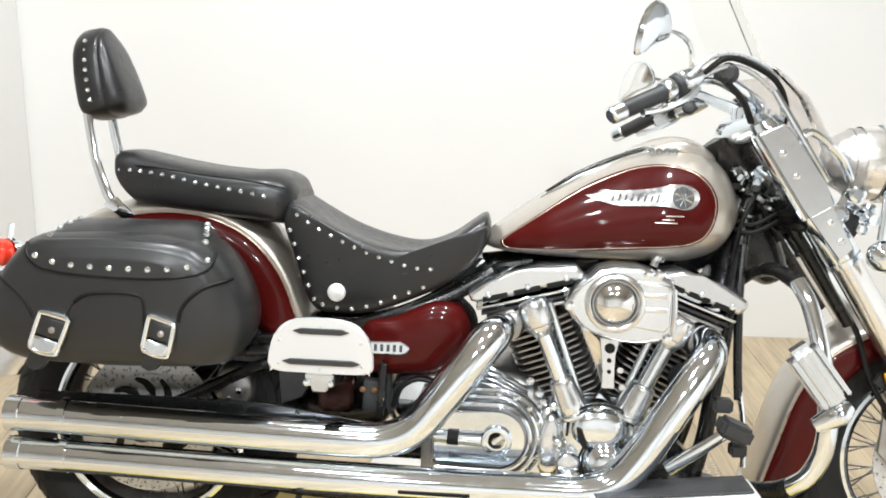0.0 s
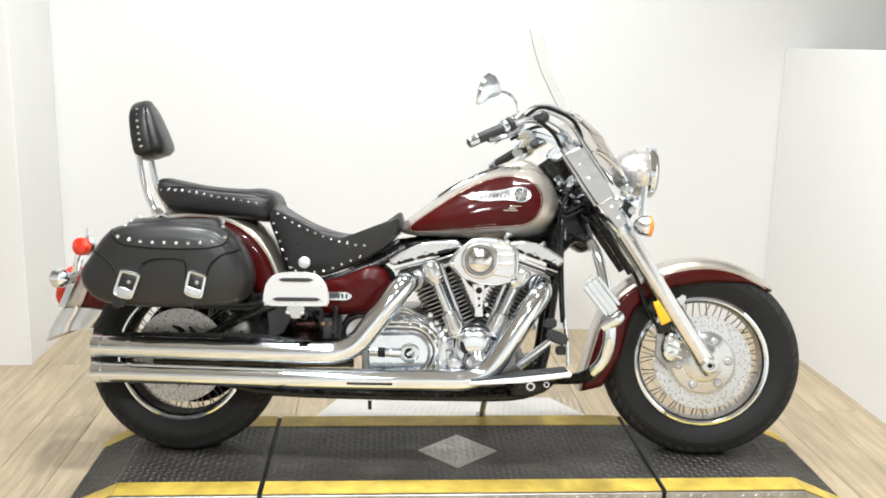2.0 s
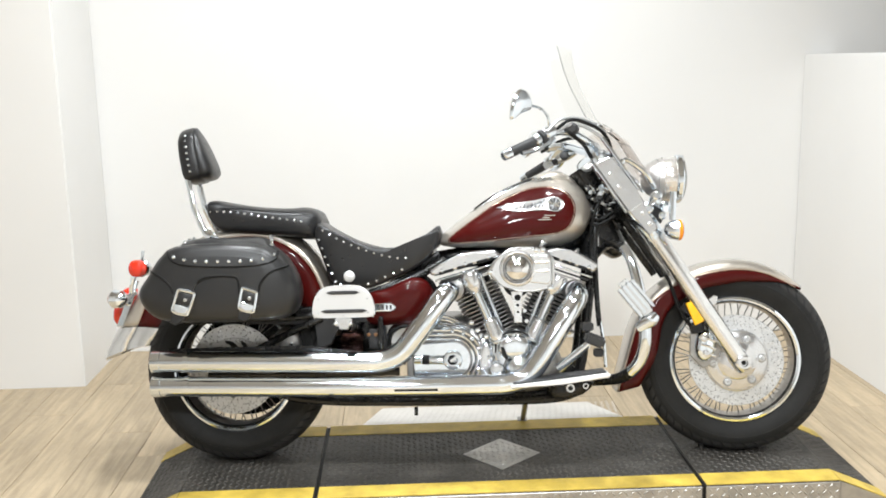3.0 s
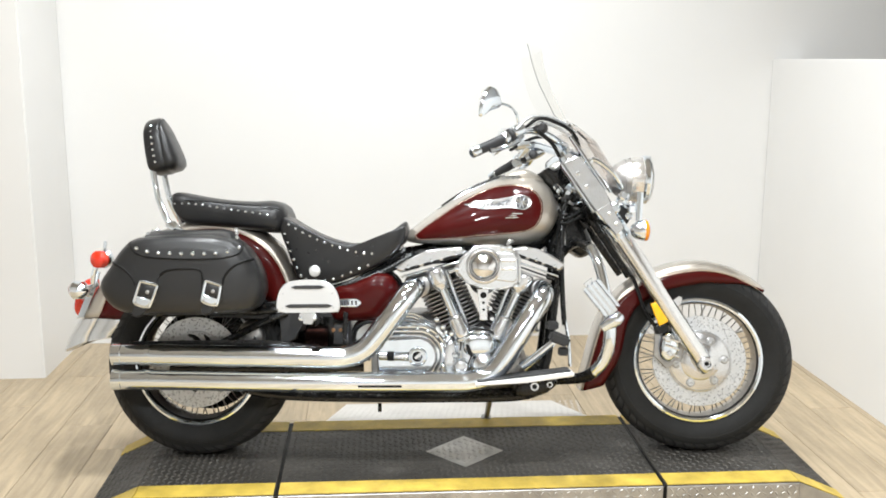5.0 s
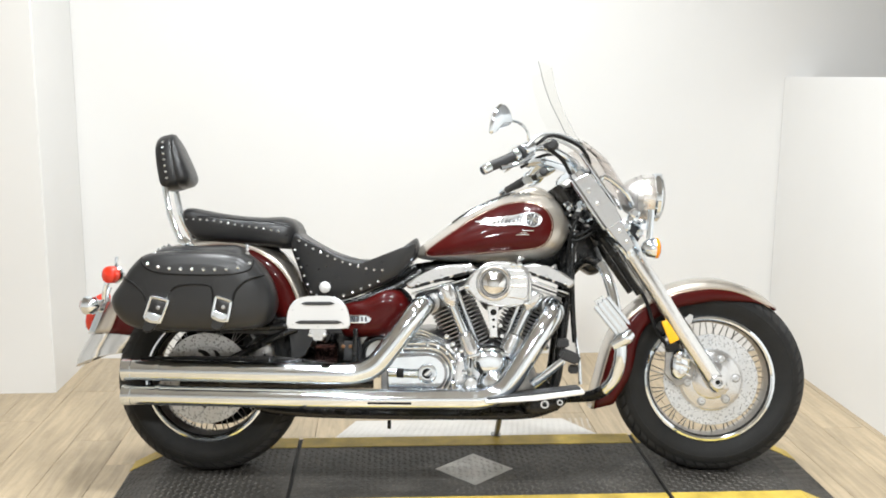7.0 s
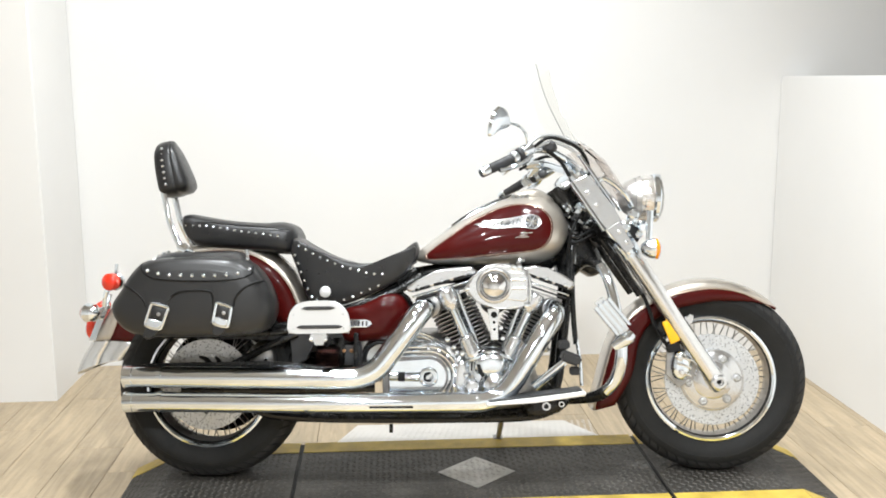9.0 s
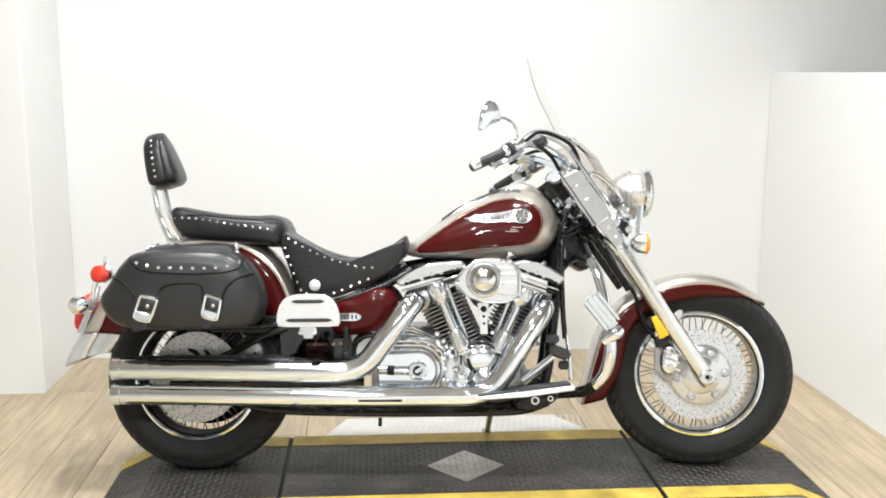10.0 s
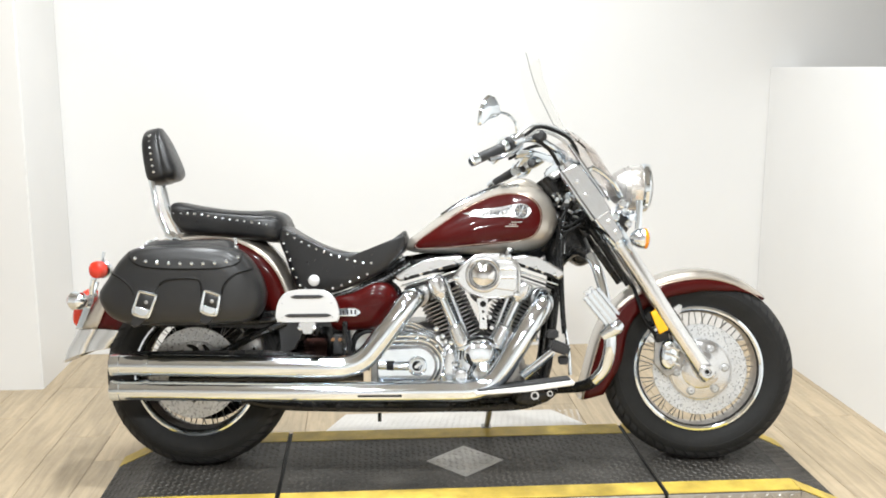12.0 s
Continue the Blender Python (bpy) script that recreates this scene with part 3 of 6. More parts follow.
# -- fenders --
def fender(cx, cz, a0, a1, r_out, r_in, hw, rear, name, crown_mat, side_mat, label, stripe=True):
    """A deep fender: champagne crown and maroon sides, open below."""
    n = 44
    crown, near, far = [], [], []
    for i in range(n + 1):
        a = a0 + (a1 - a0) * i / n
        ro, ri = soft(r_out, a, 6), soft(r_in, a, 4)
        w = hw * (1 if rear else 0.80 + 0.20 * min(1, (i / n) * 5))

        slant = 70 * min(1, max(0, (a - 130) / 28)) if rear else 0      # seams near the tail lie level

        def at(y, r):
            q = radians(a - slant * (ro - r))
            return Vector((cx + r * math.cos(q), y, cz + r * math.sin(q)))
        dr = along([(0, 0.034), (125, 0.034), (140, 0.046), (152, 0.066), (163, 0.082), (177, 0.100)] if rear else [(48, 0.018), (62, 0.028), (100, 0.034), (135, 0.022), (150, 0.012), (200, 0.008)], a)
        crown.append([at(w * s, ro - d * dr) for s, d in ((-0.97, 1), (-0.90, 0.60), (-0.74, 0.28), (-0.42, 0.07), (0, 0), (0.42, 0.07), (0.74, 0.28), (0.90, 0.60), (0.97, 1))])
        k = [0.0, 0.25, 0.5, 0.75, 1.0]
        near.append([at(-w * (0.97 + 0.05 * math.sin(math.pi * t)), (ro - dr) + (ri - ro + dr) * t) for t in k])
        far.append([at(w * (0.97 + 0.05 * math.sin(math.pi * t)), (ro - dr) + (ri - ro + dr) * t) for t in k])

    def sheet(rows):
        bm = bmesh.new()
        V = [[bm.verts.new(p) for p in row] for row in rows]
        for A, B in zip(V, V[1:]):
            for j in range(len(A) - 1):
                bm.faces.new((A[j], A[j + 1], B[j + 1], B[j]))
        return bm
    ob = part(name, sheet(crown), crown_mat, bike, label, 60)
    s1 = part("fender_side", sheet(near), side_mat, ob, "glossy fender side", 60)
    s2 = part("fender_side", sheet(far), side_mat, ob, "glossy fender side", 60)
    for o in (ob, s1, s2):
        md = o.modifiers.new("thick", "SOLIDIFY")
        md.thickness, md.offset = 0.0025, 0
    if stripe:
        part("pinstripe", tube([row[0] + Vector((0, -0.0022, 0)) for row in near[1:-1:3]], 0.0016, 6, 3), PINSTRIPE, ob)
    return ob


fender(FX - 0.008, FZ, 48, 194.5, [(48, 0.311), (60, 0.316), (90, 0.323), (120, 0.328), (135, 0.342), (150, 0.344), (165, 0.346), (176, 0.350), (186, 0.370), (197, 0.405)],
       [(48, 0.304), (56, 0.288), (75, 0.257), (100, 0.246), (125, 0.258), (140, 0.270), (152, 0.264), (165, 0.252), (176, 0.254), (186, 0.278), (197, 0.335)], 0.078, False, "front_fender", SILVER, MAROON, "champagne front fender with maroon sides")
R_OUT = [(14, 0.402), (34, 0.425), (45, 0.457), (58, 0.480), (70, 0.484), (90, 0.463), (115, 0.436), (135, 0.420), (150, 0.412), (163, 0.426), (177, 0.466)]
R_IN = [(14, 0.325), (40, 0.318), (90, 0.318), (135, 0.310), (151, 0.262), (168, 0.256), (178, 0.284)]
fender(RX, RZ, 14, 162.0, R_OUT, R_IN, 0.108, True, "rear_fender", SILVER, MAROON, "champagne rear fender with maroon sides")
fender(RX, RZ, 162.5, 178.0, R_OUT, R_IN, 0.111, True, "fender_tip", ALLOY, ALLOY, "bright chrome rear fender tip", False)

tail_light = part("tail_light", pillow([(-1.250, 0.468), (-1.246, 0.510), (-1.228, 0.556), (-1.206, 0.580), (-1.180, 0.576), (-1.180, 0.545), (-1.205, 0.490), (-1.216, 0.450), (-1.236, 0.446)], 0.0, -0.080, 3), RED, bike, "red tail light lens")
part("bracket", prism([(-1.226, 0.446), (-1.160, 0.606), (-1.143, 0.604), (-1.172, 0.520), (-1.200, 0.447)], -0.088, -0.078, 0.003), CHROME, tail_light, "chrome light bracket")
part("bracket", tube([(-1.17, -0.085, 0.56), (-1.16, -0.10, 0.60), (-1.145, -0.10, 0.64)], 0.009, 10, 4), CHROME, tail_light)
for sx, sz, sy, rr in ((-1.196, 0.545, -0.150, 0.030),):
    ts = part("turn_signal", turned([(0.006, 0.040), (0.018, 0.034), (0.029, 0.020), (rr, 0.002), (rr + 0.002, -0.008), (rr, -0.012)], (sx, sy, sz), (1, -0.42, -0.05), seg=28), CHROME, bike, "chrome bullet turn signal with a red lens")
    part("lens", turned([(rr - 0.001, -0.012), (rr - 0.006, -0.021), (rr * 0.5, -0.027), (0.002, -0.029)], (sx, sy, sz), (1, -0.42, -0.05), seg=28), RED, ts)
    part("stalk", rod((sx + 0.01, sy, sz), (-1.165, -0.06, 0.56), 0.008), CHROME, ts)
marker = part("turn_signal", turned([(0.029, 0.012), (0.030, 0.0), (0.028, -0.012), (0.020, -0.020), (0.004, -0.024)], (-1.137, -0.115, 0.646), (0.35, 1, 0), seg=28), RED, bike, "round red light on a chrome stalk")
part("stalk", tube([(-1.135, -0.09, 0.62), (-1.128, -0.095, 0.66), (-1.122, -0.095, 0.706)], 0.0065, 8, 4), CHROME, marker)
part("housing", turned([(0.026, 0.0), (0.030, 0.006), (0.024, 0.026), (0.012, 0.036)], (-1.130, -0.094, 0.646), (0.35, 1, 0), seg=24), SOFTCHROME, marker)


# -- tank --
TANK_TOP = [(-0.128, 0.705), (-0.115, 0.724), (-0.082, 0.750), (-0.015, 0.800), (0.061, 0.848), (0.157, 0.893), (0.232, 0.912), (0.298, 0.908), (0.345, 0.882), (0.372, 0.845), (0.386, 0.795)]
TANK_LOW = [(-0.128, 0.700), (-0.11, 0.690), (-0.06, 0.682), (0.03, 0.677), (0.17, 0.674), (0.28, 0.678), (0.335, 0.695), (0.365, 0.728), (0.386, 0.780)]
TANK_W = [(-0.128, 0.020), (-0.12, 0.055), (-0.10, 0.088), (-0.06, 0.122), (0.0, 0.145), (0.10, 0.160), (0.22, 0.168), (0.30, 0.160), (0.345, 0.138), (0.372, 0.100), (0.386, 0.040)]


def tank_half(x, z):
    """Half-width of the tank at a height."""
    zt, zb, w = along(TANK_TOP, x), along(TANK_LOW, x), along(TANK_W, x)
    zc = zb + 0.36 * (zt - zb)
    if z >= zc:
        t, n = min(1, (z - zc) / max(zt - zc, 1e-4)), 1.9
    else:
        t, n = min(1, (zc - z) / max(zc - zb, 1e-4)), 2.6
    return w * max(0.0, 1 - t ** n) ** (1 / n)


def tank_body():
    loops = []
    xs = [-0.128, -0.126, -0.122, -0.115] + [-0.10 + 0.02 * i for i in range(22)] + [0.335, 0.347, 0.358, 0.367, 0.375, 0.381, 0.385, 0.386]
    for x in xs:
        zt, zb, w = soft(TANK_TOP, x, 0.012), soft(TANK_LOW, x, 0.012), soft(TANK_W, x, 0.012)
        zc = zb + 0.36 * (zt - zb)
        ring = []
        for j in range(48):
            a = 2 * math.pi * j / 48
            c, s = math.cos(a), math.sin(a)
            n = 1.9 if s >= 0 else 2.6
            ring.append((x, w * math.copysign(abs(c) ** (2 / n), c), zc + math.copysign(abs(s) ** (2 / n), s) * ((zt - zc) if s >= 0 else (zc - zb))))
        loops.append(ring)
    return rings(bmesh.new(), loops)


def patch(half, outline, lift, smooth_n=6, steps=14, centre=None, rim=0.0):
    """A raised patch within an outline in x, z, laid on the body whose half-width half(x, z) gives."""
    O = [Vector((p.x, p.y)) for p in spline([(x, z, 0) for x, z in outline], smooth_n, True)]
    c = Vector(centre) if centre else sum(O, Vector((0, 0))) / len(O)
    bm = bmesh.new()
    loops = []
    for k in range(steps + 2):
        s = 1 if k < 2 else 1 - (k - 1) / steps * 0.985
        up = -rim if k == 0 else lift
        loops.append([((c + (p - c) * s).x, -half((c + (p - c) * s).x, (c + (p - c) * s).y) - up, (c + (p - c) * s).y) for p in O])
    V = [[bm.verts.new(p) for p in loop] for loop in loops]
    m = len(O)
    for A, B in zip(V, V[1:]):
        for j in range(m):
            bm.faces.new((A[j], A[(j + 1) % m], B[(j + 1) % m], B[j]))
    bm.faces.new(V[-1])
    return bm, O


def tank_patch(outline, lift, smooth_n=6, steps=14):
    return patch(tank_half, outline, lift, smooth_n, steps)


tank = part("fuel_tank", tank_body(), SILVER, bike, "champagne teardrop fuel tank", 50)
PANEL = [(-0.087, 0.707), (-0.080, 0.720), (-0.012, 0.770), (0.078, 0.830), (0.170, 0.868), (0.240, 0.873), (0.289, 0.857), (0.317, 0.824), (0.321, 0.784), (0.305, 0.743), (0.268, 0.720), (0.173, 0.709), (0.047, 0.700), (-0.055, 0.6965), (-0.081, 0.699)]
bm, outl = tank_patch(PANEL, 0.0016)
part("side_panel", bm, MAROON, tank, "glossy maroon tank panel", 60)
mid = Vector((0.13, 0.775))
inset = [p + (mid - p).normalized() * 0.0045 for p in outl[::3]]
part("pinstripe", tube([(p.x, -tank_half(p.x, p.y) - 0.0022, p.y) for p in inset + inset[:1]], 0.0012, 6, 3), PINSTRIPE, tank, "thin pale pinstripe")
bm, _ = tank_patch([(0.072, 0.8095), (0.094, 0.8145), (0.105, 0.8225), (0.124, 0.8205), (0.188, 0.8265), (0.226, 0.834), (0.254, 0.837), (0.277, 0.830), (0.2855, 0.8125), (0.276, 0.796), (0.256, 0.789), (0.218, 0.7955), (0.140, 0.7935), (0.108, 0.7985), (0.092, 0.8045)], 0.004, 3)
badge = part("emblem", bm, ALLOY, tank, "chrome winged emblem", 60)
bm, _ = tank_patch([(0.254 + 0.0205 * math.cos(a), 0.8125 + 0.0205 * math.sin(a)) for a in [k * math.pi / 4 for k in range(8)]], 0.0056, 3, 6)
part("emblem_disc", bm, EMBLEMDARK, badge)
for k in range(4):
    a = math.pi * k / 4 + 0.3
    part("emblem_spoke", tube([(0.254 + 0.018 * t * math.cos(a), -tank_half(0.254 + 0.018 * t * math.cos(a), 0.8125 + 0.018 * t * math.sin(a)) - 0.0066, 0.8125 + 0.018 * t * math.sin(a)) for t in (-1, 0, 1)], 0.0022, 6, 2), CHROME, badge)
for k in range(9):
    x = 0.122 + 0.0118 * k
    part("script_bar", tube([(x, -tank_half(x, 0.803) - 0.0052, 0.803), (x + 0.004, -tank_half(x, 0.815) - 0.0052, 0.813 + 0.003 * (k % 2))], 0.0016, 6), EMBLEMDARK, badge)
for z, x0, x1 in ((0.777, 0.222, 0.256), (0.770, 0.215, 0.238), (0.764, 0.202, 0.244)):
    part("decal_line", tube([(x0 + (x1 - x0) * t, -tank_half(x0 + (x1 - x0) * t, z) - 0.002, z) for t in (0, 0.5, 1)], 0.0013, 6, 2), ALLOY, tank)
# trim strip and dash on top
part("top_trim", tube([(x, -0.040, along(TANK_TOP, x) + 0.001) for x in (0.0, 0.06, 0.12, 0.18, 0.215)], [0.002, 0.0042, 0.0048, 0.0042, 0.003], 8, 5), BLACK, tank, "dark strip along the tank top")
part("top_trim", tube([(x, -0.043, along(TANK_TOP, x) - 0.006) for x in (-0.01, 0.06, 0.12, 0.19, 0.28)], 0.0035, 8, 5), CHROME, tank, "chrome strip along the tank top")
dash = part("dash_console", pillow([(0.165, 0.895), (0.20, 0.915), (0.25, 0.930), (0.30, 0.922), (0.345, 0.888), (0.33, 0.875), (0.25, 0.895)], 0.045, -0.060, 3), SILVER, tank, "champagne dash console")
for k, x in enumerate((0.203, 0.218, 0.233, 0.248)):
    part("dash_fitting", turned([(0.0072, 0), (0.0072, -0.007), (0.004, -0.009)], (x, -0.062, 0.897), (0, 1, -0.6), seg=14), CHROME, dash)
part("tank_mount", turned([(0.012, 0), (0.012, -0.02), (0.006, -0.022)], (-0.135, -0.05, 0.672), seg=14), ALLOY, tank)


# -- seats --
def seat_loft(stations, m=40, top_n=2.6):
    """Seat body: stations of (x, half-width, low, high, crown)."""
    n = 5
    S = spline([(x, w, lo) for x, w, lo, hi, cr in stations], n)
    T = spline([(hi, cr, 0) for x, w, lo, hi, cr in stations], n)
    loops = []
    for s, t in zip(S, T):
        x, w, lo, hi, cr = s.x, s.y, s.z, t.x, t.y
        ring = []
        for j in range(m):
            a = 2 * math.pi * j / m
            c, q = math.cos(a), math.sin(a)
            y = w * math.copysign(abs(c) ** (2 / 3.4), c)
            zc = lo + 0.45 * (hi - lo)
            z = zc + (math.copysign(abs(q) ** (2 / top_n), q) * (hi - zc) if q > 0 else math.copysign(abs(q) ** (2 / 5), q) * (zc - lo))
            if q > 0:
                z -= cr * (1 - abs(c)) * q
            ring.append((x, y, z))
        loops.append(ring)
    return rings(bmesh.new(), loops)


STUD = bmesh.new()
turned([(0.0056, 0.001), (0.0056, -0.0006), (0.0048, -0.0024), (0.0028, -0.0038), (0.0006, -0.0042)], (0, 0, 0), seg=10, bm=STUD)
stud_mesh = bpy.data.meshes.new("stud")
for f in STUD.faces:
    f.smooth = True
STUD.to_mesh(stud_mesh)
STUD.free()
stud_mesh.materials.append(CHROME)


def studs(points, parent, normal=(0, -1, 0), scale=0.92):
    turn = Vector((0, -1, 0)).rotation_difference(Vector(normal)).to_matrix().to_4x4()
    for p in points:
        o = new("stud", stud_mesh)
        o.parent = parent
        o.matrix_basis = Matrix.Translation(p) @ turn @ Matrix.Scale(scale, 4)


def spaced(pts, count, n=12):
    """count places evenly spaced along a smooth line."""
    S = spline([Vector(p) for p in pts], n)
    L = [0.0]
    for a, b in zip(S, S[1:]):
        L.append(L[-1] + (b - a).length)
    out = []
    for k in range(count):
        d = L[-1] * k / (count - 1)
        i = max(j for j in range(len(L)) if L[j] <= d + 1e-9)
        i = min(i, len(S) - 2)
        f = (d - L[i]) / max(L[i + 1] - L[i], 1e-9)
        out.append(S[i].lerp(S[i + 1], f))
    return out


rider = part("rider_seat", seat_loft([(-0.520, 0.118, 0.735, 0.775, 0.0), (-0.512, 0.142, 0.715, 0.785, 0.0), (-0.47, 0.155, 0.685, 0.764, 0.01), (-0.40, 0.160, 0.655, 0.730, 0.02), (-0.32, 0.155, 0.645, 0.704, 0.022),
                                     (-0.25, 0.138, 0.650, 0.696, 0.02), (-0.19, 0.115, 0.662, 0.718, 0.014), (-0.145, 0.098, 0.674, 0.748, 0.006), (-0.118, 0.085, 0.690, 0.760, 0.0), (-0.108, 0.060, 0.71, 0.740, 0.0)]), SEATLEATHER, bike, "black studded leather rider seat", 60)
valance = part("valance", pillow([(-0.522, 0.735), (-0.505, 0.772), (-0.44, 0.742), (-0.36, 0.706), (-0.28, 0.690), (-0.20, 0.702), (-0.150, 0.726), (-0.122, 0.742), (-0.112, 0.732), (-0.122, 0.690), (-0.16, 0.645), (-0.21, 0.612), (-0.30, 0.573), (-0.35, 0.558), (-0.40, 0.556), (-0.450, 0.562), (-0.475, 0.600), (-0.500, 0.670)], -0.128, -0.166, 5, 7, 4), SEATLEATHER, rider, "black leather seat skirt", 50)
YS = -0.1665
studs([(p.x, YS + 0.003, p.z) for p in spaced([(-0.492, 0, 0.752), (-0.44, 0, 0.722), (-0.37, 0, 0.690), (-0.30, 0, 0.667), (-0.245, 0, 0.655), (-0.222, 0, 0.655)], 12)], valance)
studs([(p.x, YS + 0.003, p.z) for p in spaced([(-0.505, 0, 0.722), (-0.485, 0, 0.665), (-0.468, 0, 0.62), (-0.452, 0, 0.585)], 6)], valance)
studs([(p.x, YS + 0.003, p.z) for p in spaced([(-0.435, 0, 0.575), (-0.385, 0, 0.568), (-0.335, 0, 0.578), (-0.28, 0, 0.600), (-0.235, 0, 0.618)], 8)], valance)
part("concho", turned([(0.0185, 0.004), (0.0185, -0.001), (0.0165, -0.004), (0.010, -0.006), (0.002, -0.0065)], (-0.407, YS + 0.001, 0.601), seg=28), SOFTALLOY, valance, "round silver concho")
pill = part("pillion_seat", seat_loft([(-0.900, 0.080, 0.838, 0.862, 0), (-0.890, 0.104, 0.806, 0.869, 0), (-0.868, 0.114, 0.774, 0.871, 0.002), (-0.838, 0.119, 0.755, 0.867, 0.004), (-0.78, 0.126, 0.747, 0.857, 0.006), (-0.70, 0.132, 0.741, 0.845, 0.006), (-0.62, 0.138, 0.733, 0.838, 0.004), (-0.56, 0.138, 0.727, 0.836, 0.0), (-0.522, 0.124, 0.727, 0.822, 0), (-0.506, 0.095, 0.745, 0.796, 0)]), SEATLEATHER, bike, "black studded leather pillion seat", 60)
studs([(p.x, p.y, p.z) for p in spaced([(-0.878, -0.107, 0.828), (-0.80, -0.1235, 0.824), (-0.70, -0.1325, 0.806), (-0.62, -0.1385, 0.794), (-0.565, -0.1390, 0.785)], 14)], pill)
for pts in ([(-0.885, -0.098, 0.838), (-0.80, -0.1215, 0.836), (-0.70, -0.130, 0.825), (-0.60, -0.136, 0.816), (-0.525, -0.130, 0.803)],):
    part("piping", tube(pts, 0.0022, 6, 5), PIPING, pill)
part("seat_pan", tube([(-0.42, -0.13, 0.535), (-0.36, -0.146, 0.540), (-0.28, -0.144, 0.567), (-0.20, -0.124, 0.605), (-0.12, -0.08, 0.665)], 0.010, 10, 5), BLACK, rider, "black seat frame rail")

# -- backrest --
BR = Matrix.Translation((-0.961, 0, 1.03)) @ Matrix.Rotation(radians(-10), 4, "Y") @ Matrix.Rotation(radians(90), 4, "Z")


def backrest_pad():
    """A padded shield: rounded top, flat foot, domed front."""
    O = [Vector((p.x, p.y)) for p in spline([(-0.086, -0.046, 0), (-0.081, 0.014, 0), (-0.058, 0.066, 0), (0, 0.097, 0), (0.058, 0.066, 0), (0.081, 0.014, 0), (0.086, -0.046, 0), (0.074, -0.088, 0), (0, -0.100, 0), (-0.074, -0.088, 0)], 5, True)]
    loops = []
    for y, s in ((0.036, 0.5), (0.0355, 0.84), (0.030, 0.93), (0.020, 0.985), (0.008, 1.0), (-0.016, 1.0), (-0.0205, 0.985), (-0.0225, 0.962), (-0.0245, 0.968), (-0.030, 0.970), (-0.037, 0.945), (-0.043, 0.86), (-0.0465, 0.66), (-0.048, 0.35), (-0.0485, 0.02)):
        loops.append([BR @ Vector((p.x * s, y if y > -0.02 else -0.02 + (y + 0.02) * 1.55 * (0.35 + 0.85 * min(1, max(0, (0.085 - p.y * s) / 0.15))), p.y * s)) for p in O])
    return rings(bmesh.new(), loops)


pad = part("backrest", backrest_pad(), SEATLEATHER, bike, "black studded leather backrest pad", 50)
for k in range(7):
    z = 0.066 - 0.021 * k
    w = along([(-0.08, 0.078), (-0.05, 0.0862), (0.014, 0.0812), (0.066, 0.0585), (0.09, 0.0)], z)
    p = BR @ Vector((-w, 0.004, z))
    studs([p], pad, (0, -1, 0.25 if k < 2 else 0.0))
# pad in bike axes: local -x is the bike's -y
for s in (-1, 1):
    bar = part("sissy_bar", tube([(-0.880, s * 0.098, 0.735), (-0.914, s * 0.084, 0.775), (-0.944, s * 0.072, 0.840), (-0.959, s * 0.066, 0.90), (-0.976, s * 0.064, 0.99)], 0.0105, 10, 5, flat=0.7), CHROME, bike, "chrome backrest upright")
    part("foot_plate", prism([(-0.915, 0.755), (-0.885, 0.772), (-0.845, 0.735), (-0.87, 0.725)], s * 0.104, s * 0.110, 0.002), CHROME, bar)
    part("bolt", turned([(0.008, 0), (0.008, -0.005), (0.002, -0.006)], (-0.88, s * 0.108, 0.748), seg=12), CHROME, bar)

# -- saddlebag --
BAG = [(-1.028, 0.620), (-0.984, 0.684), (-0.935, 0.716), (-0.81, 0.724), (-0.690, 0.720), (-0.622, 0.698), (-0.572, 0.640), (-0.547, 0.570), (-0.555, 0.515), (-0.595, 0.481), (-0.72, 0.472), (-0.89, 0.474), (-0.985, 0.485), (-1.038, 0.523), (-1.055, 0.573)]


def bag_body():
    O = [Vector((p.x, p.y)) for p in spline([(x, z, 0) for x, z in BAG], 5, True)]
    c = Vector((-0.795, 0.60))
    loops = []
    for y, s in ((-0.150, 0.90), (-0.156, 0.95), (-0.17, 0.985), (-0.22, 1.0), (-0.285, 1.0), (-0.320, 0.985), (-0.343, 0.955), (-0.358, 0.905), (-0.368, 0.82), (-0.375, 0.66), (-0.379, 0.40), (-0.380, 0.02)):
        loops.append([((c + (p - c) * s).x, y, (c + (p - c) * s).y) for p in O])
    return rings(bmesh.new(), loops)


bag = part("saddlebag", bag_body(), LEATHER, bike, "black leather saddlebag with chrome buckles and studs", 60)
bag.matrix_basis = Matrix.Translation((-0.60, -0.27, 0)) @ Matrix.Rotation(radians(4.5), 4, "Z") @ Matrix.Translation((0.60, 0.27, 0))      # its rear stands out a little


BAG_C = Vector((-0.795, 0.60))
BAG_RING = [Vector((p.x, p.y)) for p in spline([(x, z, 0) for x, z in BAG], 5, True)]


def bag_half(x, z):
    """How far the bag bulges to the right at x, z."""
    d = Vector((x, z)) - BAG_C
    if d.length < 1e-5:
        return 0.380
    far = 1e-6
    for p, q in zip(BAG_RING, BAG_RING[1:] + BAG_RING[:1]):
        e, w = q - p, p - BAG_C
        det = d.x * -e.y + e.x * d.y
        if abs(det) < 1e-12:
            continue
        t = (w.x * -e.y + e.x * w.y) / det
        u = (d.x * w.y - d.y * w.x) / det
        if t > 0 and -1e-6 <= u <= 1 + 1e-6:
            far = max(far, t)
    s = min(1.0, 1 / far)
    return along([(0.02, 0.380), (0.40, 0.379), (0.66, 0.375), (0.82, 0.368), (0.905, 0.358), (0.955, 0.343), (0.985, 0.320), (1.0, 0.285)], s)


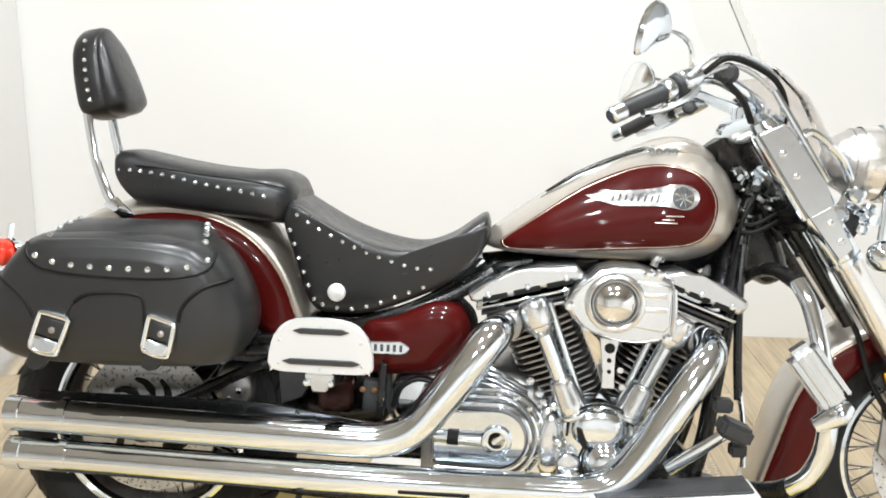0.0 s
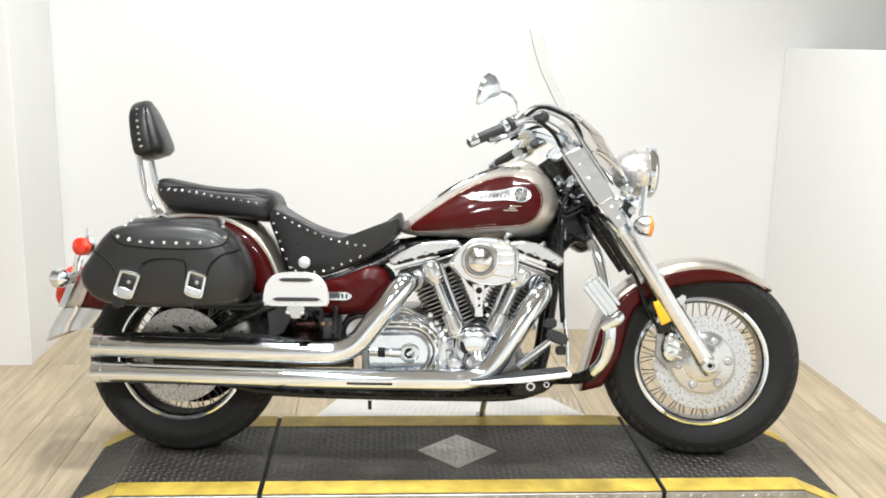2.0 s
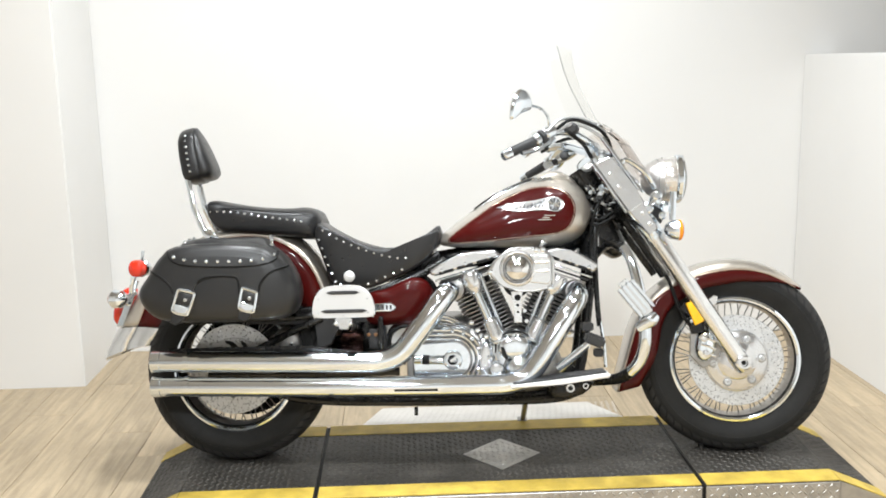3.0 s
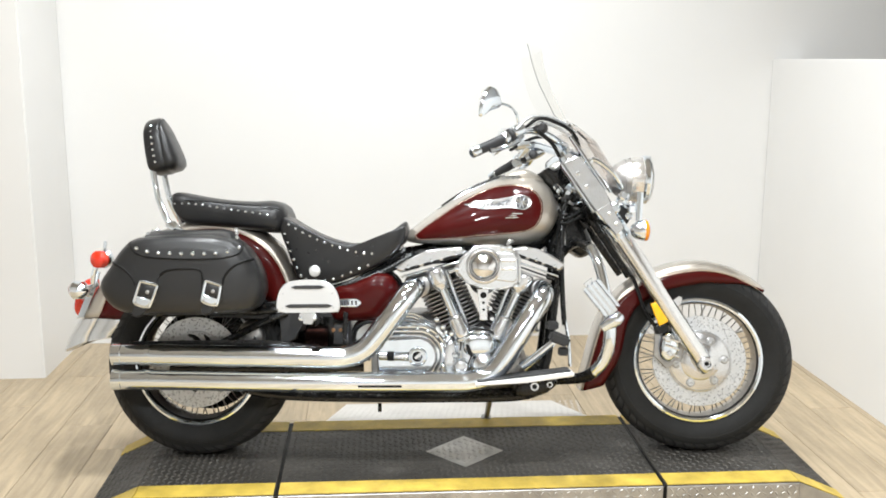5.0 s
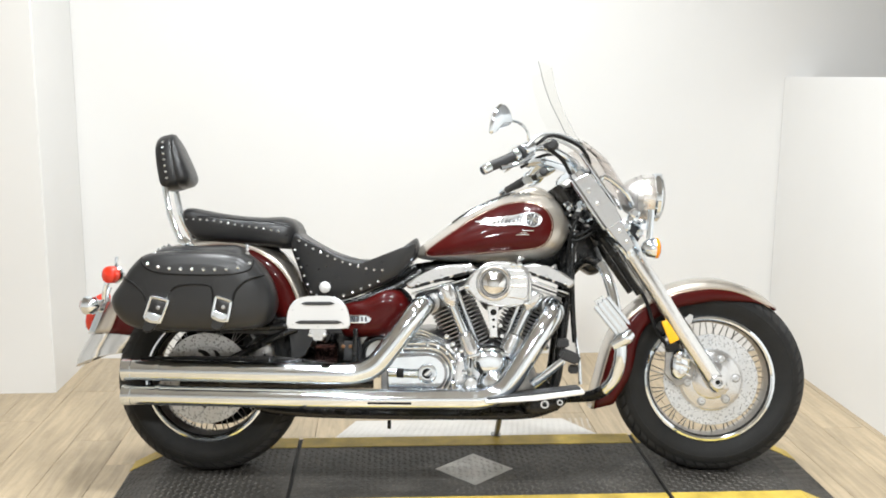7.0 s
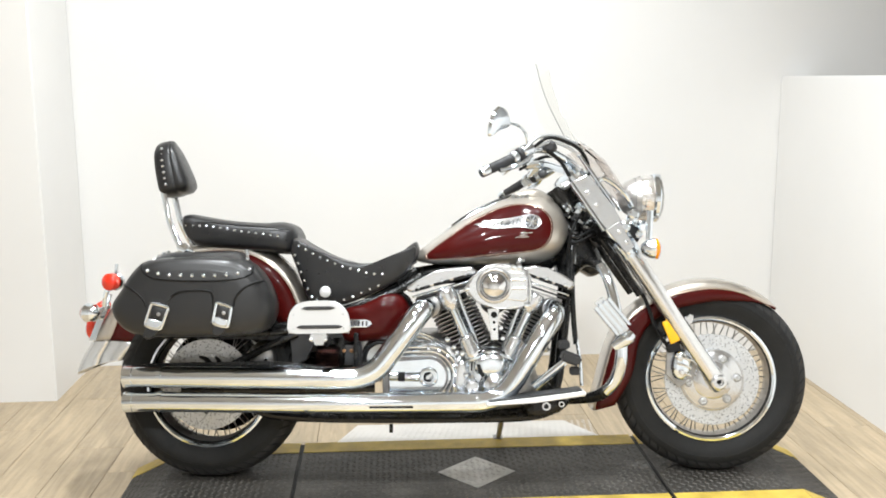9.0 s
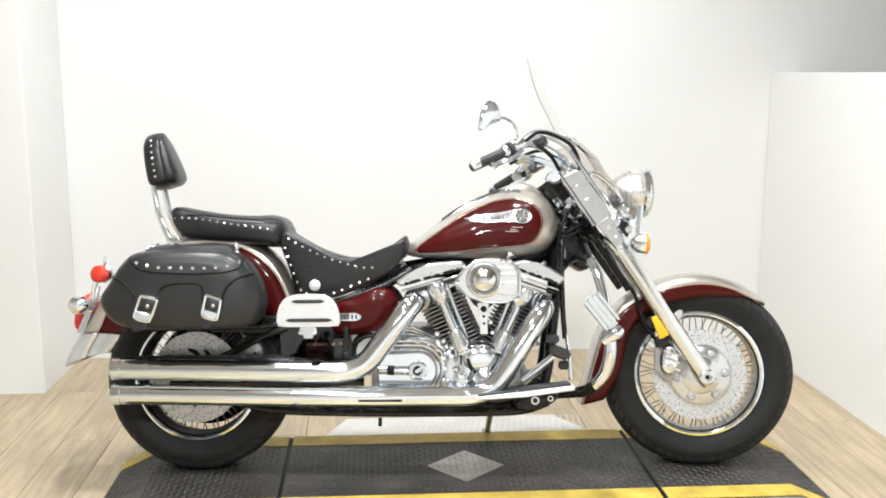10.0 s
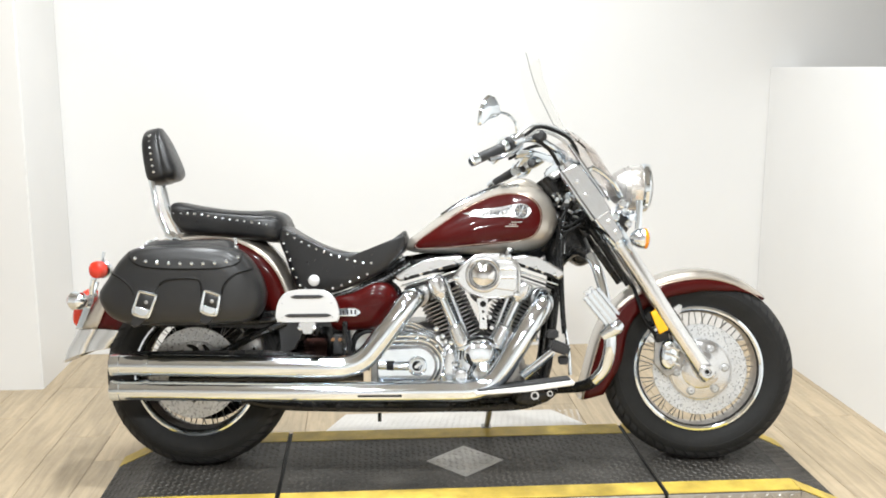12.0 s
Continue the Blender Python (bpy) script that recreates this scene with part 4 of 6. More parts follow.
def column_patch(half, low, high, lift, nx=90, nz=10):
    """A raised sheet on a body between a lower and an upper edge, both given as heights over x."""
    x0, x1 = low[0][0], low[-1][0]
    bm = bmesh.new()
    V = []
    for i in range(nx + 1):
        x = x0 + (x1 - x0) * i / nx
        a, b = along(low, x), along(high, x)
        col = [bm.verts.new((x, -half(x, a) + 0.001, a))]
        col += [bm.verts.new((x, -half(x, a + (b - a) * j / nz) - lift, a + (b - a) * j / nz)) for j in range(nz + 1)]
        V.append(col)
    for A, B in zip(V, V[1:]):
        for j in range(nz + 1):
            bm.faces.new((A[j], A[j + 1], B[j + 1], B[j]))
    return bm


FLAP_LOW = [(p.x, p.y) for p in spline([(-1.010, 0.640, 0), (-0.975, 0.625, 0), (-0.945, 0.600, 0), (-0.930, 0.570, 0), (-0.926, 0.518, 0), (-0.874, 0.518, 0), (-0.868, 0.575, 0), (-0.849, 0.606, 0), (-0.816, 0.618, 0), (-0.750, 0.618, 0), (-0.728, 0.600, 0), (-0.722, 0.518, 0), (-0.672, 0.518, 0), (-0.665, 0.585, 0), (-0.640, 0.620, 0), (-0.612, 0.636, 0), (-0.580, 0.644, 0)], 4)]
FLAP_HIGH = [(-1.010, 0.650), (-0.98, 0.690), (-0.93, 0.706), (-0.66, 0.706), (-0.61, 0.685), (-0.580, 0.650)]
flap = part("flap", column_patch(bag_half, FLAP_LOW, FLAP_HIGH, 0.0045), LEATHER, bag, "black leather flap with two tabs", 60)
for lo, hi in ((0, 13), (27, 45), (51, len(FLAP_LOW))):
    part("seam_welt", tube([(x, -bag_half(x, z) - 0.0025, z) for x, z in FLAP_LOW[lo:hi]], 0.0038, 8, 2), PIPING, flap, "dark stitched edge")
LID = [(-0.948, 0.706), (-0.942, 0.682), (-0.912, 0.661), (-0.838, 0.651), (-0.708, 0.648), (-0.634, 0.657), (-0.612, 0.674), (-0.618, 0.694), (-0.650, 0.708), (-0.785, 0.714), (-0.905, 0.711)]
bm, outl = patch(bag_half, LID, 0.010, 4, 10, (-0.775, 0.690))
lid = part("lid", bm, LEATHER, bag, "black leather lid panel with a row of studs", 50)
part("lid_edge", tube([(p.x, -bag_half(p.x, p.y) - 0.007, p.y) for p in outl[1:29:2]], 0.0034, 8, 2), PIPING, lid)


def lid_top():
    """The padded top of the bag, rounded over to the front."""
    loops = []
    for f in range(17):
        a = f / 16
        x = -0.955 + 0.335 * a
        e = math.sin(min(1, min(a, 1 - a) * 6 + 0.02) * math.pi / 2)
        ring = []
        for y, z in ((-0.150, 0.715), (-0.152, 0.728), (-0.18, 0.736), (-0.24, 0.738), (-0.29, 0.732), (-0.325, 0.718), (-0.350, 0.698), (-0.330, 0.690), (-0.25, 0.700), (-0.16, 0.700)):
            ring.append((x, -0.25 + (y + 0.25) * (0.90 + 0.10 * e), 0.700 + (z - 0.700) * (0.35 + 0.65 * e) - 0.035 * (1 - e)))
        loops.append(ring)
    return rings(bmesh.new(), loops)


part("lid_top", lid_top(), LEATHER, lid, "padded black leather lid top", 60)
studs([(p.x, -bag_half(p.x, p.z) - 0.0098, p.z) for p in spaced([(-0.926, 0, 0.682), (-0.90, 0, 0.674), (-0.838, 0, 0.6665), (-0.708, 0, 0.664), (-0.645, 0, 0.671), (-0.620, 0, 0.680)], 10)], lid, (0, -0.93, 0.36), 1.1)
studs([(p.x, p.y, p.z) for p in spaced([(-0.628, -0.342, 0.712), (-0.632, -0.315, 0.7255), (-0.640, -0.27, 0.737)], 4)], lid, (0.1, -0.6, 0.8), 1.1)
studs([(p.x, p.y, p.z) for p in spaced([(-0.915, -0.335, 0.713), (-0.905, -0.30, 0.730), (-0.890, -0.25, 0.739)], 4)], lid, (-0.1, -0.5, 0.85), 1.1)
for tl, tr, br, bl in (((-0.912, 0.583), (-0.860, 0.569), (-0.885, 0.503), (-0.934, 0.517)), ((-0.716, 0.582), (-0.670, 0.566), (-0.682, 0.506), (-0.729, 0.519))):
    P = [Vector(q) for q in (tl, tr, br, bl)]
    mid = sum(P, Vector((0, 0))) / 4
    P = [mid + (q - mid) * 0.98 for q in P]

    def cell(a, b, P=P):
        """A place in the buckle: a from its rear to its front edge, b from the foot up."""
        return (P[3] * (1 - a) + P[2] * a) * (1 - b) + (P[0] * (1 - a) + P[1] * a) * b
    rim_ab = [(0.0, 0.10), (0.0, 0.90), (0.08, 1.0), (0.5, 1.01), (0.92, 1.0), (1.0, 0.90), (1.0, 0.10), (0.90, 0.0), (0.5, -0.05), (0.10, 0.0)]
    cs = [cell(a, b) for a, b in rim_ab]
    buckle = part("buckle", tube([(q.x, -0.390, q.y) for q in cs + cs[:1]], 0.0050, 8, 3, flat=1.0), CHROME, bag, "worn square chrome buckle")
    part("keeper", prism([tuple(cell(a, b)) for a, b in ((0.05, 0.36), (0.95, 0.36), (0.95, 0.08), (0.80, -0.02), (0.5, -0.06), (0.20, -0.02), (0.05, 0.08))], -0.3955, -0.387, 0.004, 3), SOFTCHROME, buckle, "plain chrome keeper plate")
    part("buckle_leather", prism([tuple(cell(a, b)) for a, b in ((0.06, 0.40), (0.94, 0.40), (0.94, 0.92), (0.06, 0.92))], -0.3925, -0.384, 0.003, 2), LEATHER, buckle, "black leather strap inside the buckle")
    c = cell(0.58, 0.62)
    part("prong", turned([(0.006, 0.0), (0.006, -0.003), (0.002, -0.004)], (c.x, -0.392, c.y), seg=12), FIN, buckle)
    part("strap_end", prism([tuple(cell(a, b)) for a, b in ((0.10, 0.0), (0.92, 0.0), (0.80, -0.24), (0.72, -0.46), (0.40, -0.60), (0.02, -0.50), (0.16, -0.26))], -0.390, -0.374, 0.004), SEATLEATHER, bag, "glossy black strap end")
part("bag_rail", tube([(-1.00, -0.13, 0.50), (-0.85, -0.15, 0.474), (-0.62, -0.16, 0.470), (-0.50, -0.16, 0.478)], 0.011, 10, 4), BLACK, bag)


# -- fork --
AX = Vector((0.838, 0, 0.297))
UPW = Vector((-0.5535, 0, 0.8328))          # along the fork, upwards
OUT = Vector((0.8328, 0, 0.5535))           # square to it, ahead


def on_fork(s, y, o=0.0):
    turn = 0.09 * y * max(0.0, 1 - s / 0.5)      # steered a little to the right
    return AX + UPW * s + OUT * o + Vector((turn, y, 0))


for s in (-1, 1):
    y = s * 0.118
    leg = part("fork_leg", tube([on_fork(q, y) for q in (-0.030, -0.022, 0.03, 0.20, 0.46, 0.50)], [0.018, 0.028, 0.0285, 0.0285, 0.029, 0.029], 24, 4), SATIN, bike, "brushed alloy fork leg with chrome covers")
    part("upper_cover", tube([on_fork(q, y) for q in (0.49, 0.495, 0.60, 0.76, 0.80)], [0.028, 0.035, 0.036, 0.036, 0.030], 20, 4), CHROME, leg, "chrome upper fork cover")
    part("cover_ring", tube([on_fork(q, y) for q in (0.480, 0.490)], 0.0365, 20), CHROME, leg)
    part("axle_clamp", turned([(0.024, 0.02), (0.024, -0.014), (0.019, -0.018), (0.012, -0.018), (0.010, -0.010), (0.002, -0.010)], (AX.x + 0.09 * y, y - 0.022 if s < 0 else y, AX.z), seg=24), ALLOY, leg)
    part("axle_socket", turned([(0.008, 0.0), (0.008, -0.0004)], (AX.x + 0.09 * y, y - 0.0325 if s < 0 else y, AX.z), seg=6), PIPING, leg)
    part("shield_mount", prism([tuple((on_fork(q, 0, o).x, on_fork(q, 0, o).z)) for q, o in ((0.50, -0.018), (0.505, 0.018), (0.592, 0.019), (0.602, 0.030), (0.640, 0.034), (0.765, 0.030), (0.778, 0.022), (0.785, -0.028), (0.640, -0.028), (0.600, -0.020))], y + s * 0.037, y + s * 0.043, 0.003), BRUSHED, leg, "chrome bracket plate with bolts")
    part("plate_seam", tube([on_fork(0.597, y + s * 0.0435, o) for o in (-0.019, 0.0, 0.019)], 0.0014, 6, 2), FIN, leg)
    part("plate_edge", tube([on_fork(q, y + s * 0.040, -0.031) for q in (0.60, 0.69, 0.785)], 0.0075, 10, 2), CHROME, leg, "chrome tube beside the plate")
    part("plate_edge", tube([on_fork(q, y + s * 0.036, 0.040) for q in (0.640, 0.72, 0.80, 0.84)], 0.0065, 10, 3), CHROME, leg, "chrome tube beside the plate")
    for q in (0.53, 0.57, 0.68, 0.73):
        part("bracket_bolt", turned([(0.0065, 0.0), (0.0065, 0.0018 * s), (0.0045, 0.0028 * s), (0.001, 0.0028 * s)], on_fork(q, y + s * 0.043, 0.004 if q < 0.6 else -0.006), seg=14), ALLOY, leg)
    part("lower_tube", tube([on_fork(q, y * 0.78, -0.045) for q in (0.36, 0.5, 0.62)], 0.012, 10, 3), BLACK, leg, "black cable guide")
lower_yoke = part("lower_yoke", tube([on_fork(0.60, -0.135, -0.01), on_fork(0.60, -0.06, -0.03), on_fork(0.60, 0.06, -0.03), on_fork(0.60, 0.135, -0.01)], [0.032, 0.036, 0.036, 0.032], 14, 4), BLACK, bike, "black fork yoke")
part("upper_yoke", tube([on_fork(0.79, -0.125, -0.005), on_fork(0.79, -0.05, -0.03), on_fork(0.79, 0.05, -0.03), on_fork(0.79, 0.125, -0.005)], [0.026, 0.030, 0.030, 0.026], 14, 4), CHROME, bike, "chrome top yoke")
head = part("steering_head", rod(on_fork(0.56, 0, -0.055), on_fork(0.80, 0, -0.055), 0.042, 20), BLACK, bike, "black steering head")
part("neck_cover", pillow([(0.350, 0.60), (0.345, 0.70), (0.375, 0.77), (0.392, 0.805), (0.43, 0.81), (0.475, 0.74), (0.50, 0.66), (0.46, 0.63), (0.41, 0.65)], 0.050, -0.050, 4), BLACK, head, "black neck cover")
for k, (x, z) in enumerate(((0.385, 0.855), (0.41, 0.845), (0.395, 0.825), (0.37, 0.865))):
    part("neck_bolt", turned([(0.008, 0), (0.008, -0.008), (0.005, -0.010)], (x, -0.060 - 0.006 * (k % 2), z), seg=14), DARK, head)
for pts in ([(0.36, -0.06, 0.775), (0.40, -0.085, 0.760), (0.45, -0.08, 0.785)], [(0.35, -0.06, 0.76), (0.40, -0.09, 0.745), (0.46, -0.08, 0.775)], [(0.42, -0.07, 0.84), (0.39, -0.09, 0.79), (0.375, -0.08, 0.72), (0.37, -0.06, 0.60)]):
    part("wiring", tube(pts, 0.0045, 8, 5), PIPING, head)
rng = random.Random(11)
for k in range(26):
    x, z = rng.uniform(0.362, 0.455), rng.uniform(0.765, 0.885)
    stuff = (DARK, CHROME, FIN, CHROME, PIPING, STEEL, SOFTCHROME)[k % 7]
    if k % 3 == 0:
        part("connector", box(x, -0.064 - rng.uniform(0, 0.02), z, rng.uniform(0.010, 0.022), 0.014, rng.uniform(0.008, 0.018), 0.002, (0, rng.uniform(-40, 40), 0)), stuff, head)
    else:
        dx, dz = rng.uniform(-0.03, 0.03), rng.uniform(-0.045, 0.02)
        part("neck_fitting", tube([(x, -0.066, z), (x + dx * 0.5, -0.078, z + dz * 0.5), (x + dx, -0.062, z + dz)], rng.uniform(0.0028, 0.0055), 8, 4), stuff, head)
part("ignition_switch", turned([(0.017, 0.02), (0.017, -0.008), (0.013, -0.012), (0.004, -0.012)], (0.418, -0.055, 0.858), (0.2, 1, -0.4), seg=20), CHROME, head, "chrome ignition switch")
part("marker_plate", box(0.388, -0.075, 0.690, 0.024, 0.006, 0.036, 0.002), ALLOY, head)

# brake caliper, hose and side reflector
cal = part("front_caliper", pillow([(0.690, 0.352), (0.705, 0.392), (0.735, 0.400), (0.758, 0.365), (0.752, 0.318), (0.722, 0.292), (0.695, 0.310)], -0.060, -0.118, 4), CHROME, bike, "chrome front brake caliper")
for x, z in ((0.715, 0.372), (0.722, 0.325)):
    part("caliper_bolt", turned([(0.010, 0.0), (0.010, -0.006), (0.006, -0.008)], (x, -0.117, z), seg=14), ALLOY, cal)
part("caliper_plate", prism([(0.676, 0.318), (0.680, 0.398), (0.712, 0.424), (0.768, 0.398), (0.776, 0.350), (0.762, 0.296), (0.716, 0.274)], -0.094, -0.084, 0.003), FIN, cal, "dark caliper bracket")
for q in range(3):
    part("caliper_rib", tube([(0.700 + 0.006 * q, -0.119, 0.378 - 0.024 * q), (0.728, -0.121, 0.372 - 0.024 * q), (0.750, -0.117, 0.362 - 0.024 * q)], 0.0042, 8, 3), ALLOY, cal)
part("caliper_mount", prism([(0.682, 0.385), (0.676, 0.41), (0.70, 0.432), (0.718, 0.425), (0.722, 0.395), (0.70, 0.388)], -0.110, -0.082, 0.004), BLACK, cal)
part("brake_hose", tube([(0.690, -0.10, 0.40), (0.665, -0.105, 0.43), (0.640, -0.10, 0.48), (0.615, -0.09, 0.56), (0.565, -0.08, 0.64), (0.53, -0.07, 0.72)], 0.006, 8, 5), PIPING, cal)
ref = part("side_reflector", prism([(0.659, 0.486), (0.688, 0.494), (0.715, 0.429), (0.686, 0.414)], -0.134, -0.122, 0.004), YELLOWREF, bike, "amber side reflector")
part("reflector_bracket", box(0.672, -0.113, 0.465, 0.05, 0.012, 0.03, 0.003, (0, 30, 0)), BLACK, ref)
stay = part("fender_stay", prism([(0.690, 0.455), (0.700, 0.478), (0.745, 0.498), (0.752, 0.510), (0.765, 0.503), (0.760, 0.480), (0.74, 0.465)], -0.102, -0.094, 0.002), SATIN, bike, "alloy fender stay")

# -- headlight and front turn signals --
HL = Vector((0.616, 0, 0.889))
lamp = part("headlight", turned([(0.010, -0.066), (0.030, -0.062), (0.050, -0.047), (0.065, -0.020), (0.071, 0.012), (0.072, 0.038), (0.075, 0.042), (0.076, 0.054), (0.073, 0.060), (0.066, 0.062)], HL, (1, 0, -0.03), seg=48), LAMPCHROME, bike, "chrome headlight bucket")
part("trim_ring", ring_turned([(0.0765, 0.040), (0.0800, 0.045), (0.0800, 0.056), (0.0765, 0.061), (0.072, 0.056)], HL, (1, 0, -0.03), 48), CHROME, lamp, "chrome trim ring")
part("seam_ring", ring_turned([(0.0715, 0.032), (0.0728, 0.0325), (0.0728, 0.0350), (0.0715, 0.0355)], HL, (1, 0, -0.03), 48), DARK, lamp)
part("seam_ring", ring_turned([(0.0655, -0.0185), (0.0670, -0.0180), (0.0673, -0.0160), (0.0660, -0.0155)], HL, (1, 0, -0.03), 48), FIN, lamp)
part("reflector_band", ring_turned([(0.0715, 0.000), (0.0735, 0.006), (0.0745, 0.030), (0.0735, 0.038), (0.071, 0.040)], HL, (1, 0, -0.03), 48), FACET, lamp, "sparkling faceted lamp band")
part("lens", turned([(0.070, 0.0605), (0.066, 0.067), (0.054, 0.072), (0.032, 0.076), (0.002, 0.078)], HL, (1, 0, -0.03), seg=40), LENS, lamp, "clear domed headlight lens")
part("lamp_bowl", turned([(0.066, 0.0600), (0.050, 0.040), (0.028, 0.022), (0.004, 0.016)], HL, (1, 0, -0.03), seg=40), FACET, lamp, "bright faceted reflector bowl")
part("visor", tube([HL + Vector((0.058, 0.052, 0.053)), HL + Vector((0.068, 0, 0.074)), HL + Vector((0.058, -0.052, 0.053))], 0.004, 8, 5), SOFTCHROME, lamp)
part("lamp_mount", tube([HL + Vector((-0.02, -0.05, -0.06)), HL + Vector((-0.05, -0.06, -0.10)), HL + Vector((-0.08, -0.07, -0.11))], 0.012, 10, 4), CHROME, lamp)
bar_l = part("light_bar", tube([(0.560, 0.20, 0.775), (0.585, 0.12, 0.795), (0.600, 0, 0.805), (0.585, -0.12, 0.795), (0.595, -0.185, 0.785)], 0.011, 10, 5), CHROME, bike, "chrome lamp bar with turn signals")
for s in (-1, 1):
    c = Vector((0.622, s * 0.185, 0.718))
    ts = part("turn_signal", turned([(0.004, -0.036), (0.016, -0.032), (0.027, -0.020), (0.032, -0.002), (0.033, 0.006)], c, (1, 0, 0), seg=28), CHROME, bar_l, "chrome bullet turn signal with an amber lens")
    part("lens", turned([(0.033, 0.006), (0.032, 0.015), (0.023, 0.021), (0.003, 0.024)], c, (1, 0, 0), seg=28), AMBER, bar_l, "amber lens")
    part("stalk", rod(c + Vector((-0.01, 0, 0.03)), c + Vector((-0.005, 0, 0.12)), 0.010), CHROME, bar_l)
part("horn", turned([(0.020, 0.03), (0.038, 0.012), (0.038, 0.0), (0.030, -0.004), (0.006, -0.006)], (0.565, -0.09, 0.765), (0, 1, 0.1), seg=24), DARK, bar_l, "black horn")
for k, (x, z, r) in enumerate(((0.575, 0.83, 0.016), (0.60, 0.80, 0.013), (0.545, 0.79, 0.018), (0.59, 0.765, 0.012))):
    part("lamp_clamp", turned([(r, 0.01), (r, -0.012), (r * 0.6, -0.015)], (x, -0.135, z), seg=16), CHROME, bar_l)

# -- windshield: one bent sheet, its lower part over the lamp --
def shield_at(u, v):
    """u from edge to edge, v from the foot to the top."""
    x = along([(0, 0.600), (0.12, 0.560), (0.25, 0.510), (0.36, 0.458), (0.44, 0.413), (0.66, 0.364), (0.83, 0.343), (1, 0.330)], v)
    z = along([(0, 0.860), (0.12, 0.930), (0.25, 1.010), (0.36, 1.055), (0.44, 1.080), (0.66, 1.185), (0.83, 1.250), (1, 1.322)], v)
    w = along([(0, 0.09), (0.12, 0.12), (0.30, 0.15), (0.42, 0.165), (0.66, 0.160), (0.85, 0.152), (0.95, 0.140), (1, 0.122)], v)
    return Vector((x - 0.055 * u * u, w * u, z))


def shield(v0, v1, n=16, m=14):
    bm = bmesh.new()
    V = [[bm.verts.new(shield_at(-1 + 2 * j / m, v0 + (v1 - v0) * i / n)) for j in range(m + 1)] for i in range(n + 1)]
    for A, B in zip(V, V[1:]):
        for j in range(m):
            bm.faces.new((A[j], A[j + 1], B[j + 1], B[j]))
    return bm


ws = part("windshield", shield(0.372, 1.0), GLASS, bike, "clear windshield with a thin grey edge", 80)
ws2 = part("lower_shield", shield(0.0, 0.365), TINT, ws, "tinted lower shield", 80)
for o in (ws, ws2):
    md = o.modifiers.new("thick", "SOLIDIFY")
    md.thickness, md.offset = 0.004, 0
    o.visible_shadow = False
part("shield_rim", tube([shield_at(-1, 0.44 + 0.07 * k) for k in range(9)], 0.0013, 6, 3), EDGE, ws, "thin grey shield edge")
part("shield_rim", tube([shield_at(-1 + k / 3, 0.235 - 0.015 * k / 3) for k in range(4)], 0.0016, 6, 3), EDGE, ws, "dark joint trim")
for s in (-1, 1):
    part("shield_arm", tube([(0.455, s * 0.145, 0.905), (0.478, s * 0.150, 0.945), (0.545, s * 0.120, 0.900), (0.575, s * 0.10, 0.855)], 0.008, 8, 5), CHROME, ws)

